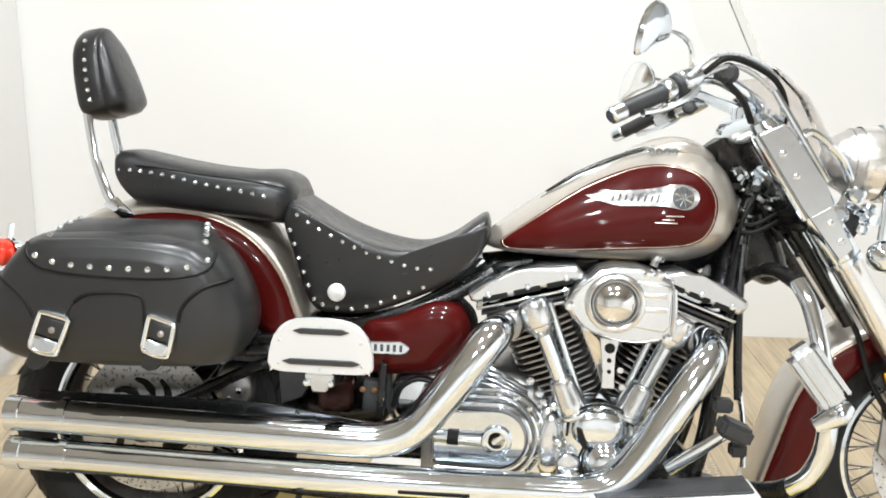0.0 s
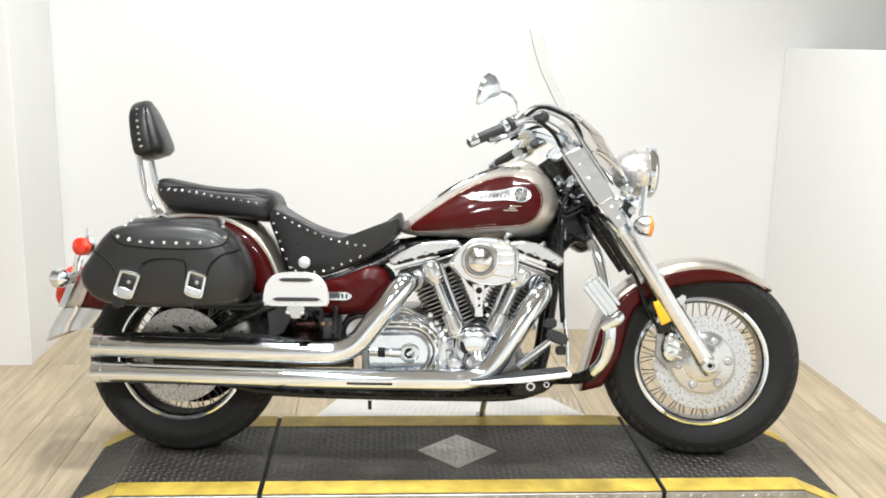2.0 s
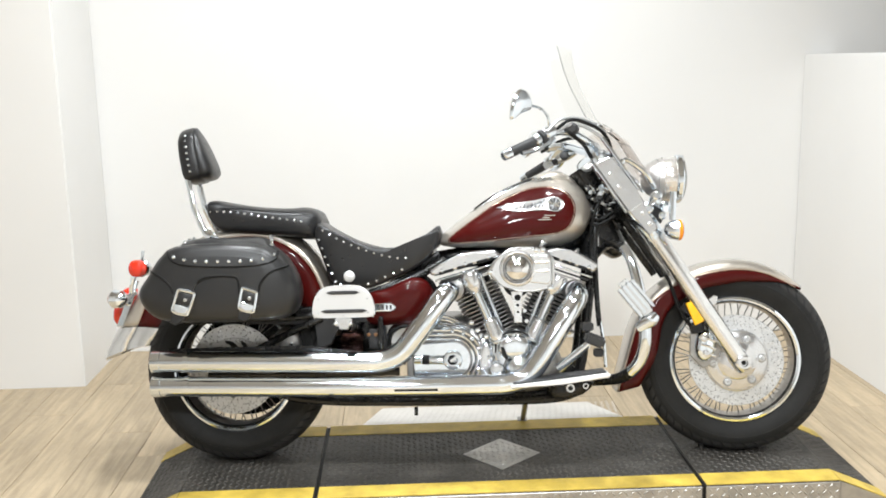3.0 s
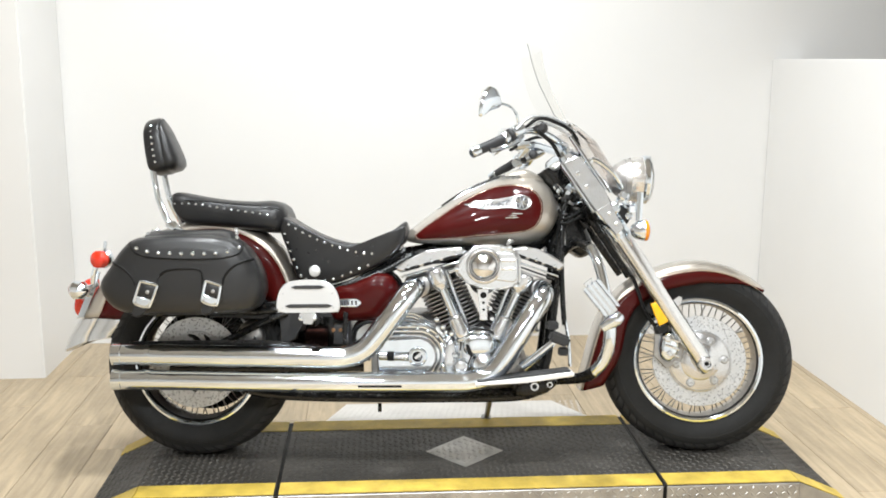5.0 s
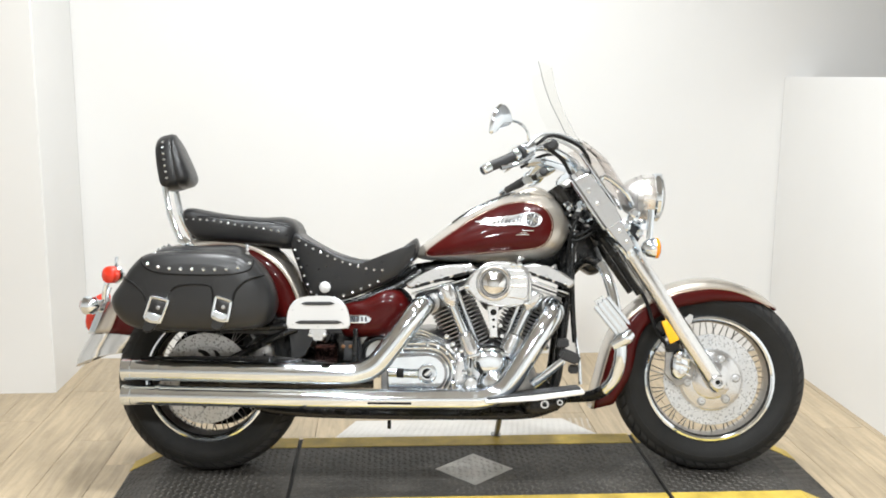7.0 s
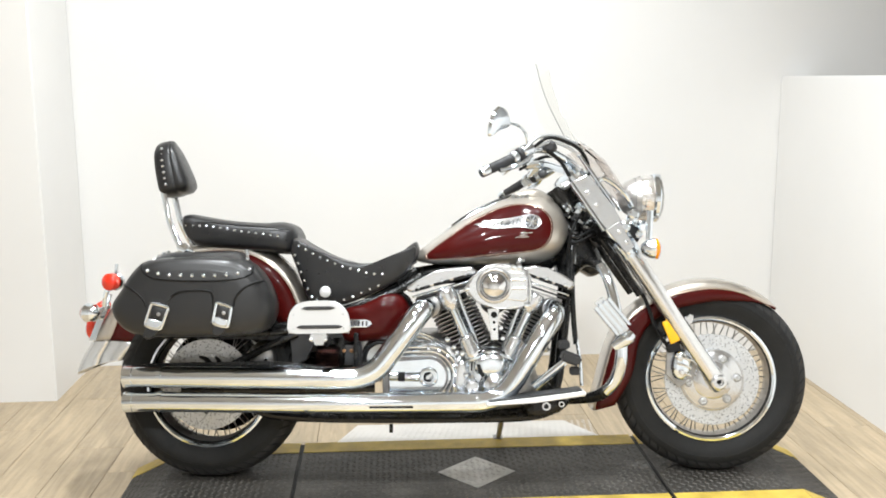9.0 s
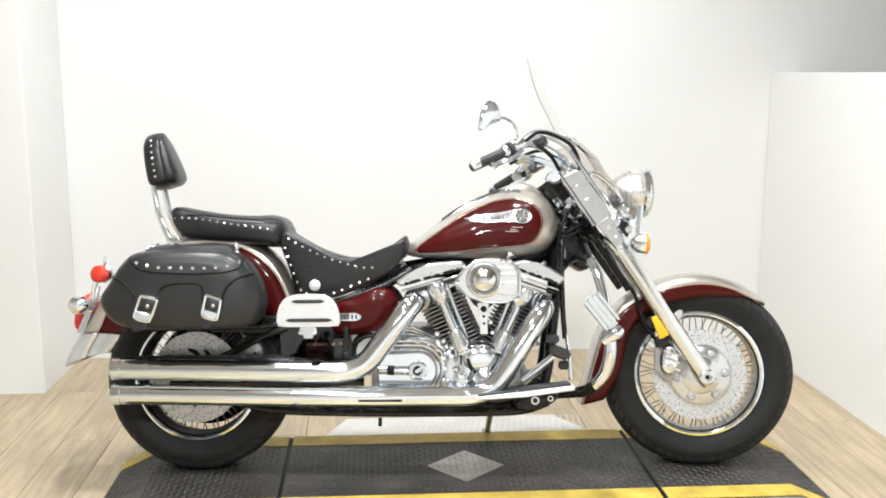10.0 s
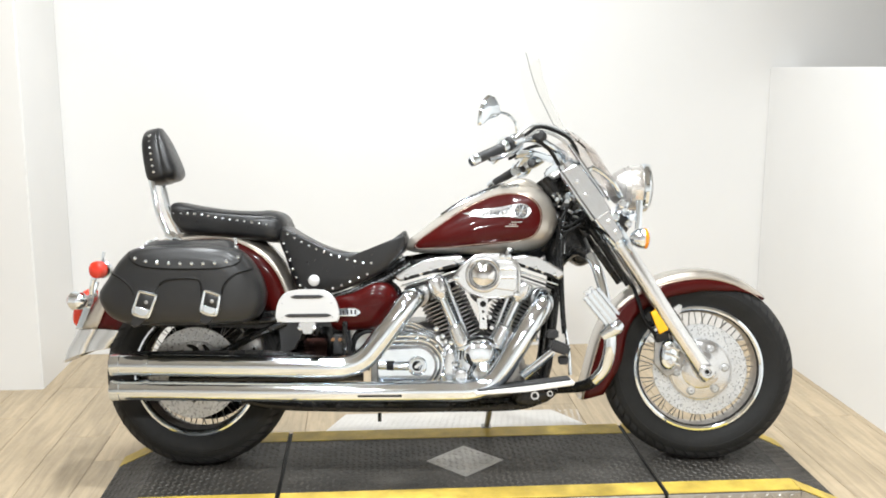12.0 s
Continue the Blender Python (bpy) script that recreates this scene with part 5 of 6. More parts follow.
# -- handlebar, grips, levers, mirrors, cables --
hb = part("handlebar", tube([(0.214, 0.400, 0.948), (0.282, 0.352, 0.987), (0.320, 0.25, 1.034), (0.375, 0.14, 1.005), (0.405, 0.06, 0.985), (0.405, -0.06, 0.985), (0.372, -0.125, 1.005), (0.280, -0.188, 1.040), (0.196, -0.240, 1.008), (0.124, -0.278, 0.974)], 0.0135, 14, 6), CHROME, bike, "wide chrome handlebar")
for s in (-1, 1):
    part("riser", tube([(0.395, s * 0.05, 0.925), (0.400, s * 0.05, 0.955), (0.405, s * 0.05, 0.990)], [0.024, 0.022, 0.026], 16, 4), CHROME, hb, "chrome bar riser")
    d = Vector((-0.072, -0.039, -0.034)) if s < 0 else Vector((-0.068, 0.048, -0.039))
    a = Vector((0.196, -0.240, 1.008)) if s < 0 else Vector((0.282, 0.352, 0.987))
    part("grip", rod(a + d * 0.12, a + d * 1.12, 0.0160, 18), DARK, hb, "black rubber grip")
    part("grip_end", tube([a + d * q for q in (1.10, 1.14, 1.24, 1.42, 1.46)], [0.014, 0.0168, 0.0168, 0.016, 0.011], 18, 3), CHROME, hb, "chrome grip end")
    part("grip_collar", tube([a + d * q for q in (-0.12, -0.08, 0.08, 0.12)], [0.018, 0.023, 0.023, 0.018], 18, 3), CHROME, hb)
    part("switch_box", tube([a - d * q for q in (0.16, 0.22, 0.50, 0.58)], [0.016, 0.024, 0.024, 0.016], 16, 3), DARK, hb, "black switch housing")
    part("master_cylinder", tube([a - d * q + Vector((0.022, 0, 0.016)) for q in (0.0, 0.06, 0.42, 0.5)], [0.012, 0.020, 0.020, 0.012], 14, 3), CHROME, hb, "chrome lever housing")
    part("lever", tube([a - d * 0.1 + Vector((0.045, 0, 0.004)), a + d * 0.3 + Vector((0.056, 0, -0.002)), a + d * 0.8 + Vector((0.050, 0, -0.006)), a + d * 1.3 + Vector((0.046, 0, 0.002))], [0.009, 0.008, 0.006, 0.008], 8, 5), CHROME, hb, "chrome lever")
    mc = a + (Vector((-0.052, -0.140, 0.093)) if s < 0 else Vector((-0.050, 0.062, 0.080)))
    stalk = [a + Vector(q) for q in ((0.040, 0.010, 0.020), (0.036, -0.012, 0.068), (0.012, -0.048, 0.092), (-0.026, -0.095, 0.098))] if s < 0 else [a - d * 0.3 + Vector((0.012, 0, 0.02)), a - d * 0.25 + Vector((0.004, 0.005, 0.055)), a + Vector((-0.020, 0.03, 0.088)), mc + Vector((0.02, 0, 0.0))]
    mir = part("mirror", tube(stalk, 0.0044, 8, 6), CHROME, hb, "chrome mirror on a thin stalk")
    shell = bmesh.new()
    face = [(-0.062, -0.034), (-0.058, 0.004), (-0.034, 0.034), (0.004, 0.040), (0.040, 0.024), (0.058, 0.000), (0.040, -0.012), (-0.010, -0.024), (-0.048, -0.040)]
    size = 1.0 if s < 0 else 1.1
    O = spline([(p * size * 0.86, q * size * 1.12, 0) for p, q in face], 4, True)
    tilt = Matrix.Rotation(radians(-36 if s < 0 else 36), 4, "Z") @ Matrix.Rotation(radians(8), 4, "Y")
    loops = [[mc + tilt @ Vector((dx, p.x * k * s * -1, p.y * k)) for p in O] for dx, k in ((0.0, 1.0), (0.004, 1.02), (0.010, 0.93), (0.014, 0.66), (0.016, 0.06))]
    part("mirror_shell", rings(shell, loops), CHROME, hb, "teardrop chrome mirror shell")
    glass = bmesh.new()
    loops = [[mc + tilt @ Vector((dx, p.x * k * s * -1, p.y * k)) for p in O] for dx, k in ((-0.001, 0.92), (-0.0015, 0.90), (-0.0015, 0.02))]
    part("mirror_glass", rings(glass, loops), MIRROR, hb, "mirror glass")
for pts, r in (([(0.228, -0.262, 1.022), (0.27, -0.232, 1.060), (0.33, -0.18, 1.070), (0.395, -0.14, 1.05), (0.425, -0.10, 1.035)], 0.005),
               ([(0.258, -0.235, 1.030), (0.30, -0.21, 1.060), (0.35, -0.175, 1.056), (0.41, -0.15, 1.025), (0.438, -0.13, 0.97), (0.428, -0.11, 0.91)], 0.0055),
               ([(0.25, -0.24, 1.024), (0.31, -0.20, 1.048), (0.37, -0.155, 1.035), (0.425, -0.14, 0.985), (0.43, -0.12, 0.93)], 0.005),
               ([(0.30, -0.22, 1.030), (0.345, -0.17, 1.0), (0.372, -0.13, 0.965), (0.40, -0.10, 0.915)], 0.0065),
               ([(0.25, 0.30, 1.022), (0.33, 0.20, 1.055), (0.40, 0.12, 1.03), (0.43, 0.09, 0.93)], 0.006)):
    part("control_cable", tube([(x, y, z + (0.010 if r < 0.006 else 0.0)) for x, y, z in pts], r, 8, 6), PIPING if r != 0.005 else STEEL, hb, "black control cable" if r != 0.005 else "grey braided control cable")
part("bar_switch", turned([(0.018, 0.02), (0.020, -0.01), (0.012, -0.018)], (0.312, -0.19, 1.045), (0.3, 1, 0), seg=16), DARK, hb)
part("clutch_perch", tube([(0.30, 0.25, 0.985), (0.33, 0.25, 1.0), (0.365, 0.24, 1.015)], [0.014, 0.020, 0.015], 14, 4), CHROME, hb, "chrome clutch perch")
part("perch_knob", turned([(0.014, 0.012), (0.016, -0.004), (0.012, -0.012), (0.004, -0.014)], (0.325, 0.228, 0.998), (0.2, 1, -0.2), seg=18), DARK, hb, "black round knob")
part("perch_clamp", box(0.268, 0.255, 0.972, 0.034, 0.03, 0.026, 0.004, (0, -30, 0)), CHROME, hb)
part("clutch_perch", tube([(0.325, 0.22, 1.035), (0.290, 0.27, 1.04), (0.275, 0.30, 1.03)], [0.016, 0.020, 0.014], 14, 4), SOFTCHROME, hb)

# -- frame --
fr = part("frame", tube([(0.415, -0.035, 0.86), (0.392, -0.06, 0.74), (0.372, -0.075, 0.58), (0.352, -0.085, 0.42), (0.335, -0.09, 0.30), (0.300, -0.10, 0.222), (0.20, -0.11, 0.200), (-0.30, -0.11, 0.195), (-0.60, -0.12, 0.21)], 0.0165, 14, 6), BLACK, bike, "black tubular frame")
part("frame_tube", tube([(0.415, 0.035, 0.86), (0.392, 0.06, 0.74), (0.372, 0.075, 0.58), (0.352, 0.085, 0.42), (0.335, 0.09, 0.30), (0.300, 0.10, 0.222), (0.20, 0.11, 0.200), (-0.30, 0.11, 0.195), (-0.60, 0.12, 0.21)], 0.0165, 14, 6), BLACK, fr)
part("backbone", tube([(0.40, 0, 0.80), (0.30, 0, 0.70), (0.10, 0, 0.665), (-0.12, 0, 0.64), (-0.35, 0, 0.60), (-0.50, 0, 0.60)], [0.045, 0.05, 0.04, 0.035, 0.035, 0.03], 14, 5), BLACK, fr)
part("seat_rail", tube([(-0.10, -0.10, 0.645), (-0.20, -0.135, 0.59), (-0.33, -0.14, 0.545), (-0.48, -0.13, 0.50), (-0.75, -0.13, 0.47), (-0.98, -0.125, 0.47)], 0.015, 12, 5), BLACK, fr, "black seat rail")
part("under_rail", prism([(-0.76, 0.462), (-0.48, 0.490), (-0.30, 0.478), (-0.285, 0.36), (-0.30, 0.355), (-0.312, 0.455), (-0.44, 0.455), (-0.47, 0.38), (-0.52, 0.36), (-0.52, 0.45), (-0.75, 0.450)], -0.150, -0.125, 0.004), DARK, fr, "dark grey frame plate")
part("inner_mudguard", tube([(RX + 0.335 * math.cos(radians(q)), 0, RZ + 0.335 * math.sin(radians(q))) for q in (-8, 5, 18, 32, 46)], 0.012, 10, 5, flat=6.5), BLACK, fr, "black inner mudguard")
part("inner_mudguard", tube([(RX + 0.330 * math.cos(radians(q)), 0, RZ + 0.330 * math.sin(radians(q))) for q in (128, 142, 156, 168)], 0.012, 10, 5, flat=6.5), BLACK, fr, "black inner mudguard")
part("inner_guard", pillow([(-0.50, 0.30), (-0.50, 0.50), (-0.44, 0.55), (-0.33, 0.54), (-0.30, 0.45), (-0.31, 0.30)], 0.12, -0.085, 6), BLACK, fr, "black inner guard")
part("frame_web", prism([(-0.12, 0.24), (0.30, 0.22), (0.335, 0.26), (0.30, 0.30), (-0.12, 0.32)], -0.06, 0.06, 0.006), BLACK, fr)
part("brake_arm", tube([(-0.785, -0.166, 0.335), (-0.725, -0.168, 0.362), (-0.590, -0.160, 0.430), (-0.50, -0.15, 0.466)], [0.018, 0.013, 0.012, 0.012], 10, 4), BLACK, fr, "black brake torque arm")
rc = part("rear_caliper", pillow([(-0.665, 0.375), (-0.650, 0.43), (-0.605, 0.445), (-0.575, 0.40), (-0.585, 0.352), (-0.63, 0.345)], -0.092, -0.152, 4), FIN, bike, "dull metal rear brake caliper")
for x, z in ((-0.645, 0.405), (-0.615, 0.415), (-0.605, 0.385), (-0.625, 0.368)):
    part("caliper_bolt", turned([(0.006, 0), (0.006, -0.004), (0.003, -0.005)], (x, -0.151, z), seg=12), CHROME, rc)
part("swing_arm", tube([(-0.25, -0.15, 0.30), (-0.50, -0.165, 0.30), (-0.80, -0.168, 0.300), (-0.88, -0.168, 0.300)], 0.026, 12, 4, flat=0.5), BLACK, fr, "black swing arm")
part("swing_arm", tube([(-0.25, 0.13, 0.30), (-0.50, 0.135, 0.30), (-0.83, 0.13, 0.304), (-0.90, 0.13, 0.304)], 0.026, 12, 4, flat=0.5), BLACK, fr)
part("pipe_hanger", prism([(-1.0, 0.305), (-0.30, 0.303), (-0.30, 0.355), (-0.55, 0.385), (-1.0, 0.383)], -0.225, -0.215, 0.003), BLACK, fr, "black exhaust hanger plate")
part("belly_guard", tube([(-0.66, -0.13, 0.230), (-0.60, -0.15, 0.208), (-0.50, -0.17, 0.199), (-0.30, -0.18, 0.193), (0.05, -0.18, 0.192), (0.24, -0.16, 0.196), (0.33, -0.13, 0.220)], [0.014, 0.016, 0.015, 0.013, 0.013, 0.015, 0.018], 10, 5), BLACK, fr, "black lower guard tube")
part("drain_spout", rod((-0.198, -0.17, 0.175), (-0.198, -0.175, 0.148), 0.006, 8), BLACK, fr)
part("lower_block", pillow([(0.22, 0.215), (0.24, 0.255), (0.30, 0.262), (0.365, 0.25), (0.345, 0.218), (0.29, 0.196), (0.24, 0.196)], -0.10, -0.20, 5), BLACK, fr, "black footboard mount")
for x, z, r in ((0.288, 0.234, 0.013), (0.335, 0.240, 0.009)):
    part("mount_ring", ring_turned([(r, -0.006), (r * 0.62, -0.006), (r * 0.62, 0.004), (r, 0.004)], (x, -0.205, z), seg=20), ALLOY, fr)
stand = part("side_stand", tube([(0.17, 0.11, 0.19), (0.165, 0.19, 0.11), (0.16, 0.262, 0.055)], [0.010, 0.010, 0.009], 10, 4), FIN, bike, "satin metal sidestand on the deck")
part("stand_foot", box(0.158, 0.268, 0.053, 0.034, 0.040, 0.006, 0.002, (10.7, 0, 0)), FIN, stand)

# -- crash bar, highway peg, footboards, brake pedal --
cb = part("crash_bar", tube([(0.458, -0.215, 0.668), (0.474, -0.245, 0.630), (0.489, -0.275, 0.560), (0.499, -0.292, 0.49), (0.505, -0.298, 0.430), (0.502, -0.292, 0.37), (0.488, -0.270, 0.318), (0.468, -0.24, 0.285)], [0.0155, 0.0155, 0.016, 0.0165, 0.0175, 0.018, 0.018, 0.018], 16, 6), CHROME, bike, "chrome engine guard bar")
part("bar_end", tube([(0.390, -0.06, 0.640), (0.410, -0.10, 0.668), (0.432, -0.160, 0.682), (0.460, -0.218, 0.665)], [0.010, 0.012, 0.014, 0.0157], 14, 5), BLACK, cb, "black upper end of the guard bar")
part("bar_end", tube([(0.470, -0.243, 0.288), (0.438, -0.20, 0.262), (0.37, -0.14, 0.245), (0.27, -0.11, 0.235)], [0.0187, 0.018, 0.015, 0.014], 14, 5), BLACK, cb, "black lower end of the guard bar")
pc = Vector((0.474, -0.312, 0.519))
hp = part("highway_peg", box(pc.x, pc.y, pc.z, 0.058, 0.050, 0.122, 0.014, (0, -38, 0)), ALLOY, bike, "ribbed chrome highway peg")
for k in (-1.5, -0.5, 0.5, 1.5):
    part("peg_rib", box(pc.x + 0.012 * k, pc.y - 0.027, pc.z + 0.0094 * k, 0.0075, 0.010, 0.106, 0.003, (0, -38, 0)), SOFTCHROME, hp)
part("peg_clamp", tube([(0.535, -0.31, 0.462), (0.515, -0.315, 0.450), (0.478, -0.31, 0.425)], [0.014, 0.022, 0.013], 12, 4), CHROME, hp)
part("peg_bolt", turned([(0.010, 0), (0.010, -0.010), (0.005, -0.012)], (0.515, -0.335, 0.452), seg=14), CHROME, hp)
fb = part("rider_footboard", prism([(0.100, 0.249), (0.105, 0.261), (0.250, 0.277), (0.388, 0.294), (0.399, 0.290), (0.394, 0.279), (0.250, 0.261)], -0.318, -0.220, 0.004), SOFTALLOY, bike, "chrome footboard with a black rubber top")
part("rubber_mat", prism([(0.108, 0.2615), (0.25, 0.2775), (0.386, 0.2943), (0.386, 0.2990), (0.25, 0.2825), (0.108, 0.2665)], -0.311, -0.224, 0.002), DARK, fb, "black rubber footboard mat")
pedal = part("brake_pedal", box(0.362, -0.232, 0.386, 0.060, 0.060, 0.034, 0.007, (0, 22, 0)), DARK, bike, "dark rubber brake pedal on a chrome lever")
part("pedal_lever", tube([(0.25, -0.205, 0.295), (0.30, -0.215, 0.335), (0.345, -0.222, 0.373)], [0.016, 0.013, 0.011], 10, 4, flat=0.6), CHROME, pedal)
part("pedal_stop", box(0.345, -0.20, 0.425, 0.035, 0.03, 0.026, 0.004), DARK, pedal)
part("pedal_stop", box(0.375, -0.215, 0.345, 0.03, 0.03, 0.026, 0.004), DARK, pedal)
part("front_hose", tube([(0.390, -0.085, 0.72), (0.384, -0.105, 0.62), (0.385, -0.125, 0.50), (0.390, -0.135, 0.42)], 0.0085, 10, 4), BLACK, fr, "black hose beside the frame")
part("guard_rod", tube([(0.392, -0.135, 0.435), (0.402, -0.145, 0.36), (0.405, -0.15, 0.29)], 0.0055, 8, 4), CHROME, fr, "thin chrome rod")
# the white that the polished board reflects is put into its base colour
pf = part("passenger_footboard", prism([(-0.494, 0.490), (-0.488, 0.532), (-0.470, 0.561), (-0.435, 0.573), (-0.362, 0.573), (-0.328, 0.561), (-0.308, 0.532), (-0.300, 0.490), (-0.308, 0.478), (-0.330, 0.475), (-0.465, 0.475), (-0.487, 0.478)], -0.345, -0.328, 0.005, 3, None, 3), mat("white_polished_alloy", (0.66, 0.665, 0.67), 0.34, 0.45, var=0.02, rvar=0.03), bike, "folded-up polished passenger footboard")
for x0, x1, z in ((-0.450, -0.345, 0.552), (-0.468, -0.322, 0.495)):
    part("rubber_strip", prism([(x0, z), (x0 + 0.015, z + 0.0055), (x1 - 0.015, z + 0.0055), (x1, z), (x1 - 0.015, z - 0.0055), (x0 + 0.015, z - 0.0055)], -0.3485, -0.340, 0.0015), DARK, pf, "dark rubber strip")
for x, z in ((-0.474, 0.533), (-0.324, 0.533), (-0.397, 0.559), (-0.474, 0.490), (-0.320, 0.490), (-0.397, 0.482)):
    part("rivet", turned([(0.003, 0), (0.003, -0.001), (0.001, -0.0015)], (x, -0.3452, z), seg=8), STEEL, pf)
part("hinge", box(-0.398, -0.335, 0.462, 0.052, 0.020, 0.024, 0.003), ALLOY, pf, "alloy hinge block")
part("hinge", box(-0.398, -0.332, 0.446, 0.030, 0.018, 0.014, 0.003), ALLOY, pf)
for dx in (-0.022, 0.022):
    part("hinge_pin", turned([(0.006, 0), (0.006, -0.010), (0.003, -0.011)], (-0.398 + dx, -0.344, 0.458), seg=12), CHROME, pf)
pf.location = (-0.007, 0.0, 0.005)
part("board_arm", tube([(-0.398, -0.32, 0.452), (-0.39, -0.24, 0.44), (-0.38, -0.15, 0.43)], 0.016, 10, 4), BLACK, pf)

# -- exhaust --
ex1 = part("exhaust_pipe", tube([(-1.030, -0.262, 0.3455), (-0.90, -0.262, 0.343), (-0.60, -0.262, 0.337), (-0.36, -0.262, 0.333), (-0.285, -0.260, 0.338), (-0.235, -0.256, 0.361), (-0.190, -0.250, 0.414), (-0.140, -0.240, 0.480), (-0.108, -0.226, 0.524), (-0.091, -0.205, 0.541), (-0.076, -0.16, 0.545)], [0.034, 0.034, 0.034, 0.034, 0.034, 0.035, 0.036, 0.036, 0.036, 0.035, 0.028], 24, 7), CHROME, bike, "long chrome exhaust pipe")
ex2 = part("exhaust_pipe", tube([(-1.030, -0.262, 0.2655), (-0.90, -0.262, 0.264), (-0.40, -0.262, 0.256), (0.0, -0.258, 0.256), (0.095, -0.255, 0.259), (0.150, -0.250, 0.279), (0.190, -0.244, 0.325), (0.235, -0.235, 0.395), (0.282, -0.220, 0.468), (0.315, -0.195, 0.515), (0.318, -0.15, 0.535), (0.300, -0.12, 0.540)], [0.032, 0.032, 0.032, 0.032, 0.032, 0.033, 0.034, 0.034, 0.034, 0.033, 0.030, 0.024], 24, 7), CHROME, bike, "long chrome exhaust pipe")
for ex, z, r in ((ex1, 0.3455, 0.034), (ex2, 0.2655, 0.032)):
    part("pipe_tip", ring_turned([(r + 0.0015, -1.040), (r + 0.0015, -1.010), (r - 0.001, -1.008), (r - 0.003, -1.040)], (0, -0.262, z), (1, 0, 0), 32), CHROME, ex)
    part("pipe_bore", turned([(r - 0.004, -1.037), (r - 0.004, -1.0365)], (0, -0.262, z), (1, 0, 0), 24), PIPING, ex)
    part("clamp", ring_turned([(r + 0.0022, -0.93), (r + 0.0022, -0.915), (r, -0.915), (r, -0.93)], (0, -0.262, z), (1, 0, 0), 32), CHROME, ex)
part("shield_slot", box(-0.19, -0.2925, 0.2465, 0.135, 0.004, 0.006, 0.001), PIPING, ex2)
part("frame_post", prism([(-0.314, 0.36), (-0.300, 0.36), (-0.296, 0.47), (-0.312, 0.47)], -0.205, -0.185, 0.003), BLACK, fr, "black frame post")
for ex, x, z in ((ex1, -0.070, 0.548), (ex2, 0.316, 0.532)):
    part("port_flange", turned([(0.036, 0.02), (0.036, -0.008), (0.026, -0.012)], (x, -0.135, z), (0.3 if x < 0 else -0.3, 1, 0), seg=24), FIN, ex)

# -- engine --
# body coloured dark to put shade into the gaps between the bright cases
eng = part("engine", pillow([(-0.20, 0.22), (-0.205, 0.36), (-0.16, 0.44), (-0.05, 0.46), (0.05, 0.40), (0.12, 0.42), (0.22, 0.40), (0.28, 0.30), (0.24, 0.20), (0.0, 0.195)], 0.12, -0.140, 6), FIN, bike, "large chrome and alloy v-twin engine")


def cylinder(bx, bz, tilt):
    """A finned cylinder leaning by tilt, with its head and rocker box."""
    m = pose(bx, -0.005, bz, 0, tilt, 0)
    cyl = part("cylinder", turned([(0.060, 0.06), (0.060, 0.30)], (0, 0, 0), (0, 0, 1), 32), DARK, eng, "dark finned cylinder")
    cyl.matrix_basis = m
    fin = None
    for k in range(15):
        if fin is None:
            b = bmesh.new()
            O = [Vector((p.x, p.y)) for p in spline([(-0.060, -0.112, 0), (0.060, -0.112, 0), (0.076, -0.02, 0), (0.060, 0.088, 0), (-0.060, 0.088, 0), (-0.076, -0.02, 0)], 3, True)]
            rings(b, [[(p.x * s, p.y * s, z) for p in O] for z, s in ((-0.0027, 0.97), (-0.0017, 1.0), (0.0017, 1.0), (0.0027, 0.97))])
            fin = part("fin", b, FIN, eng)
            fin.matrix_basis = m @ Matrix.Translation((0, 0, 0.095))
        else:
            again(fin, m @ Matrix.Translation((0, 0, 0.095 + 0.0132 * k)))
    return m


mr = cylinder(0.112, 0.292, -24)
mf = cylinder(0.152, 0.292, 24)


def rocker(outline, tilt_pts, name):
    rb = part(name, prism(outline, -0.160, 0.10, 0.005, 2), CHROME, eng, "chrome rocker cover")
    part("cover_face", prism(outline, -0.1605, -0.176, 0.011, 3), BRUSHED, eng, "flat bright cover face")
    (x0, z0), (x1, z1) = tilt_pts
    d = Vector((x1 - x0, 0, z1 - z0)).normalized()
    nrm = Vector((d.z, 0, -d.x))
    for k, (gap, ext) in enumerate(((0.008, 0.006), (0.020, -0.002), (0.031, -0.010))):
        a = Vector((x0, 0, z0)) + nrm * gap - d * ext
        b = Vector((x1, 0, z1)) + nrm * gap + d * ext
        part("head_fin", prism([(a.x, a.z), (b.x, b.z), ((b + nrm * 0.006).x, (b + nrm * 0.006).z), ((a + nrm * 0.006).x, (a + nrm * 0.006).z)], -0.150, 0.085, 0.0015), CHROME if k == 0 else (DARK if k == 1 else FIN), eng)
    for f0, f1 in ((0.06, 0.30), (0.36, 0.62), (0.68, 0.93)):
        a = Vector((x0, 0, z0)).lerp(Vector((x1, 0, z1)), f0) - nrm * 0.014
        b = Vector((x0, 0, z0)).lerp(Vector((x1, 0, z1)), f1) - nrm * 0.014
        part("cover_slot", prism([(a.x, a.z), (b.x, b.z), ((b + nrm * 0.011).x, (b + nrm * 0.011).z), ((a + nrm * 0.011).x, (a + nrm * 0.011).z)], -0.1768, -0.160, 0.001), PIPING, eng)
    for f in (0.12, 0.5, 0.88):
        p = Vector((x0, 0, z0)).lerp(Vector((x1, 0, z1)), f) - nrm * 0.016
        part("cover_bolt", turned([(0.0062, 0.004), (0.0062, -0.006), (0.003, -0.008)], (p.x, -0.173, p.z), seg=12), SOFTCHROME, eng)
    return rb


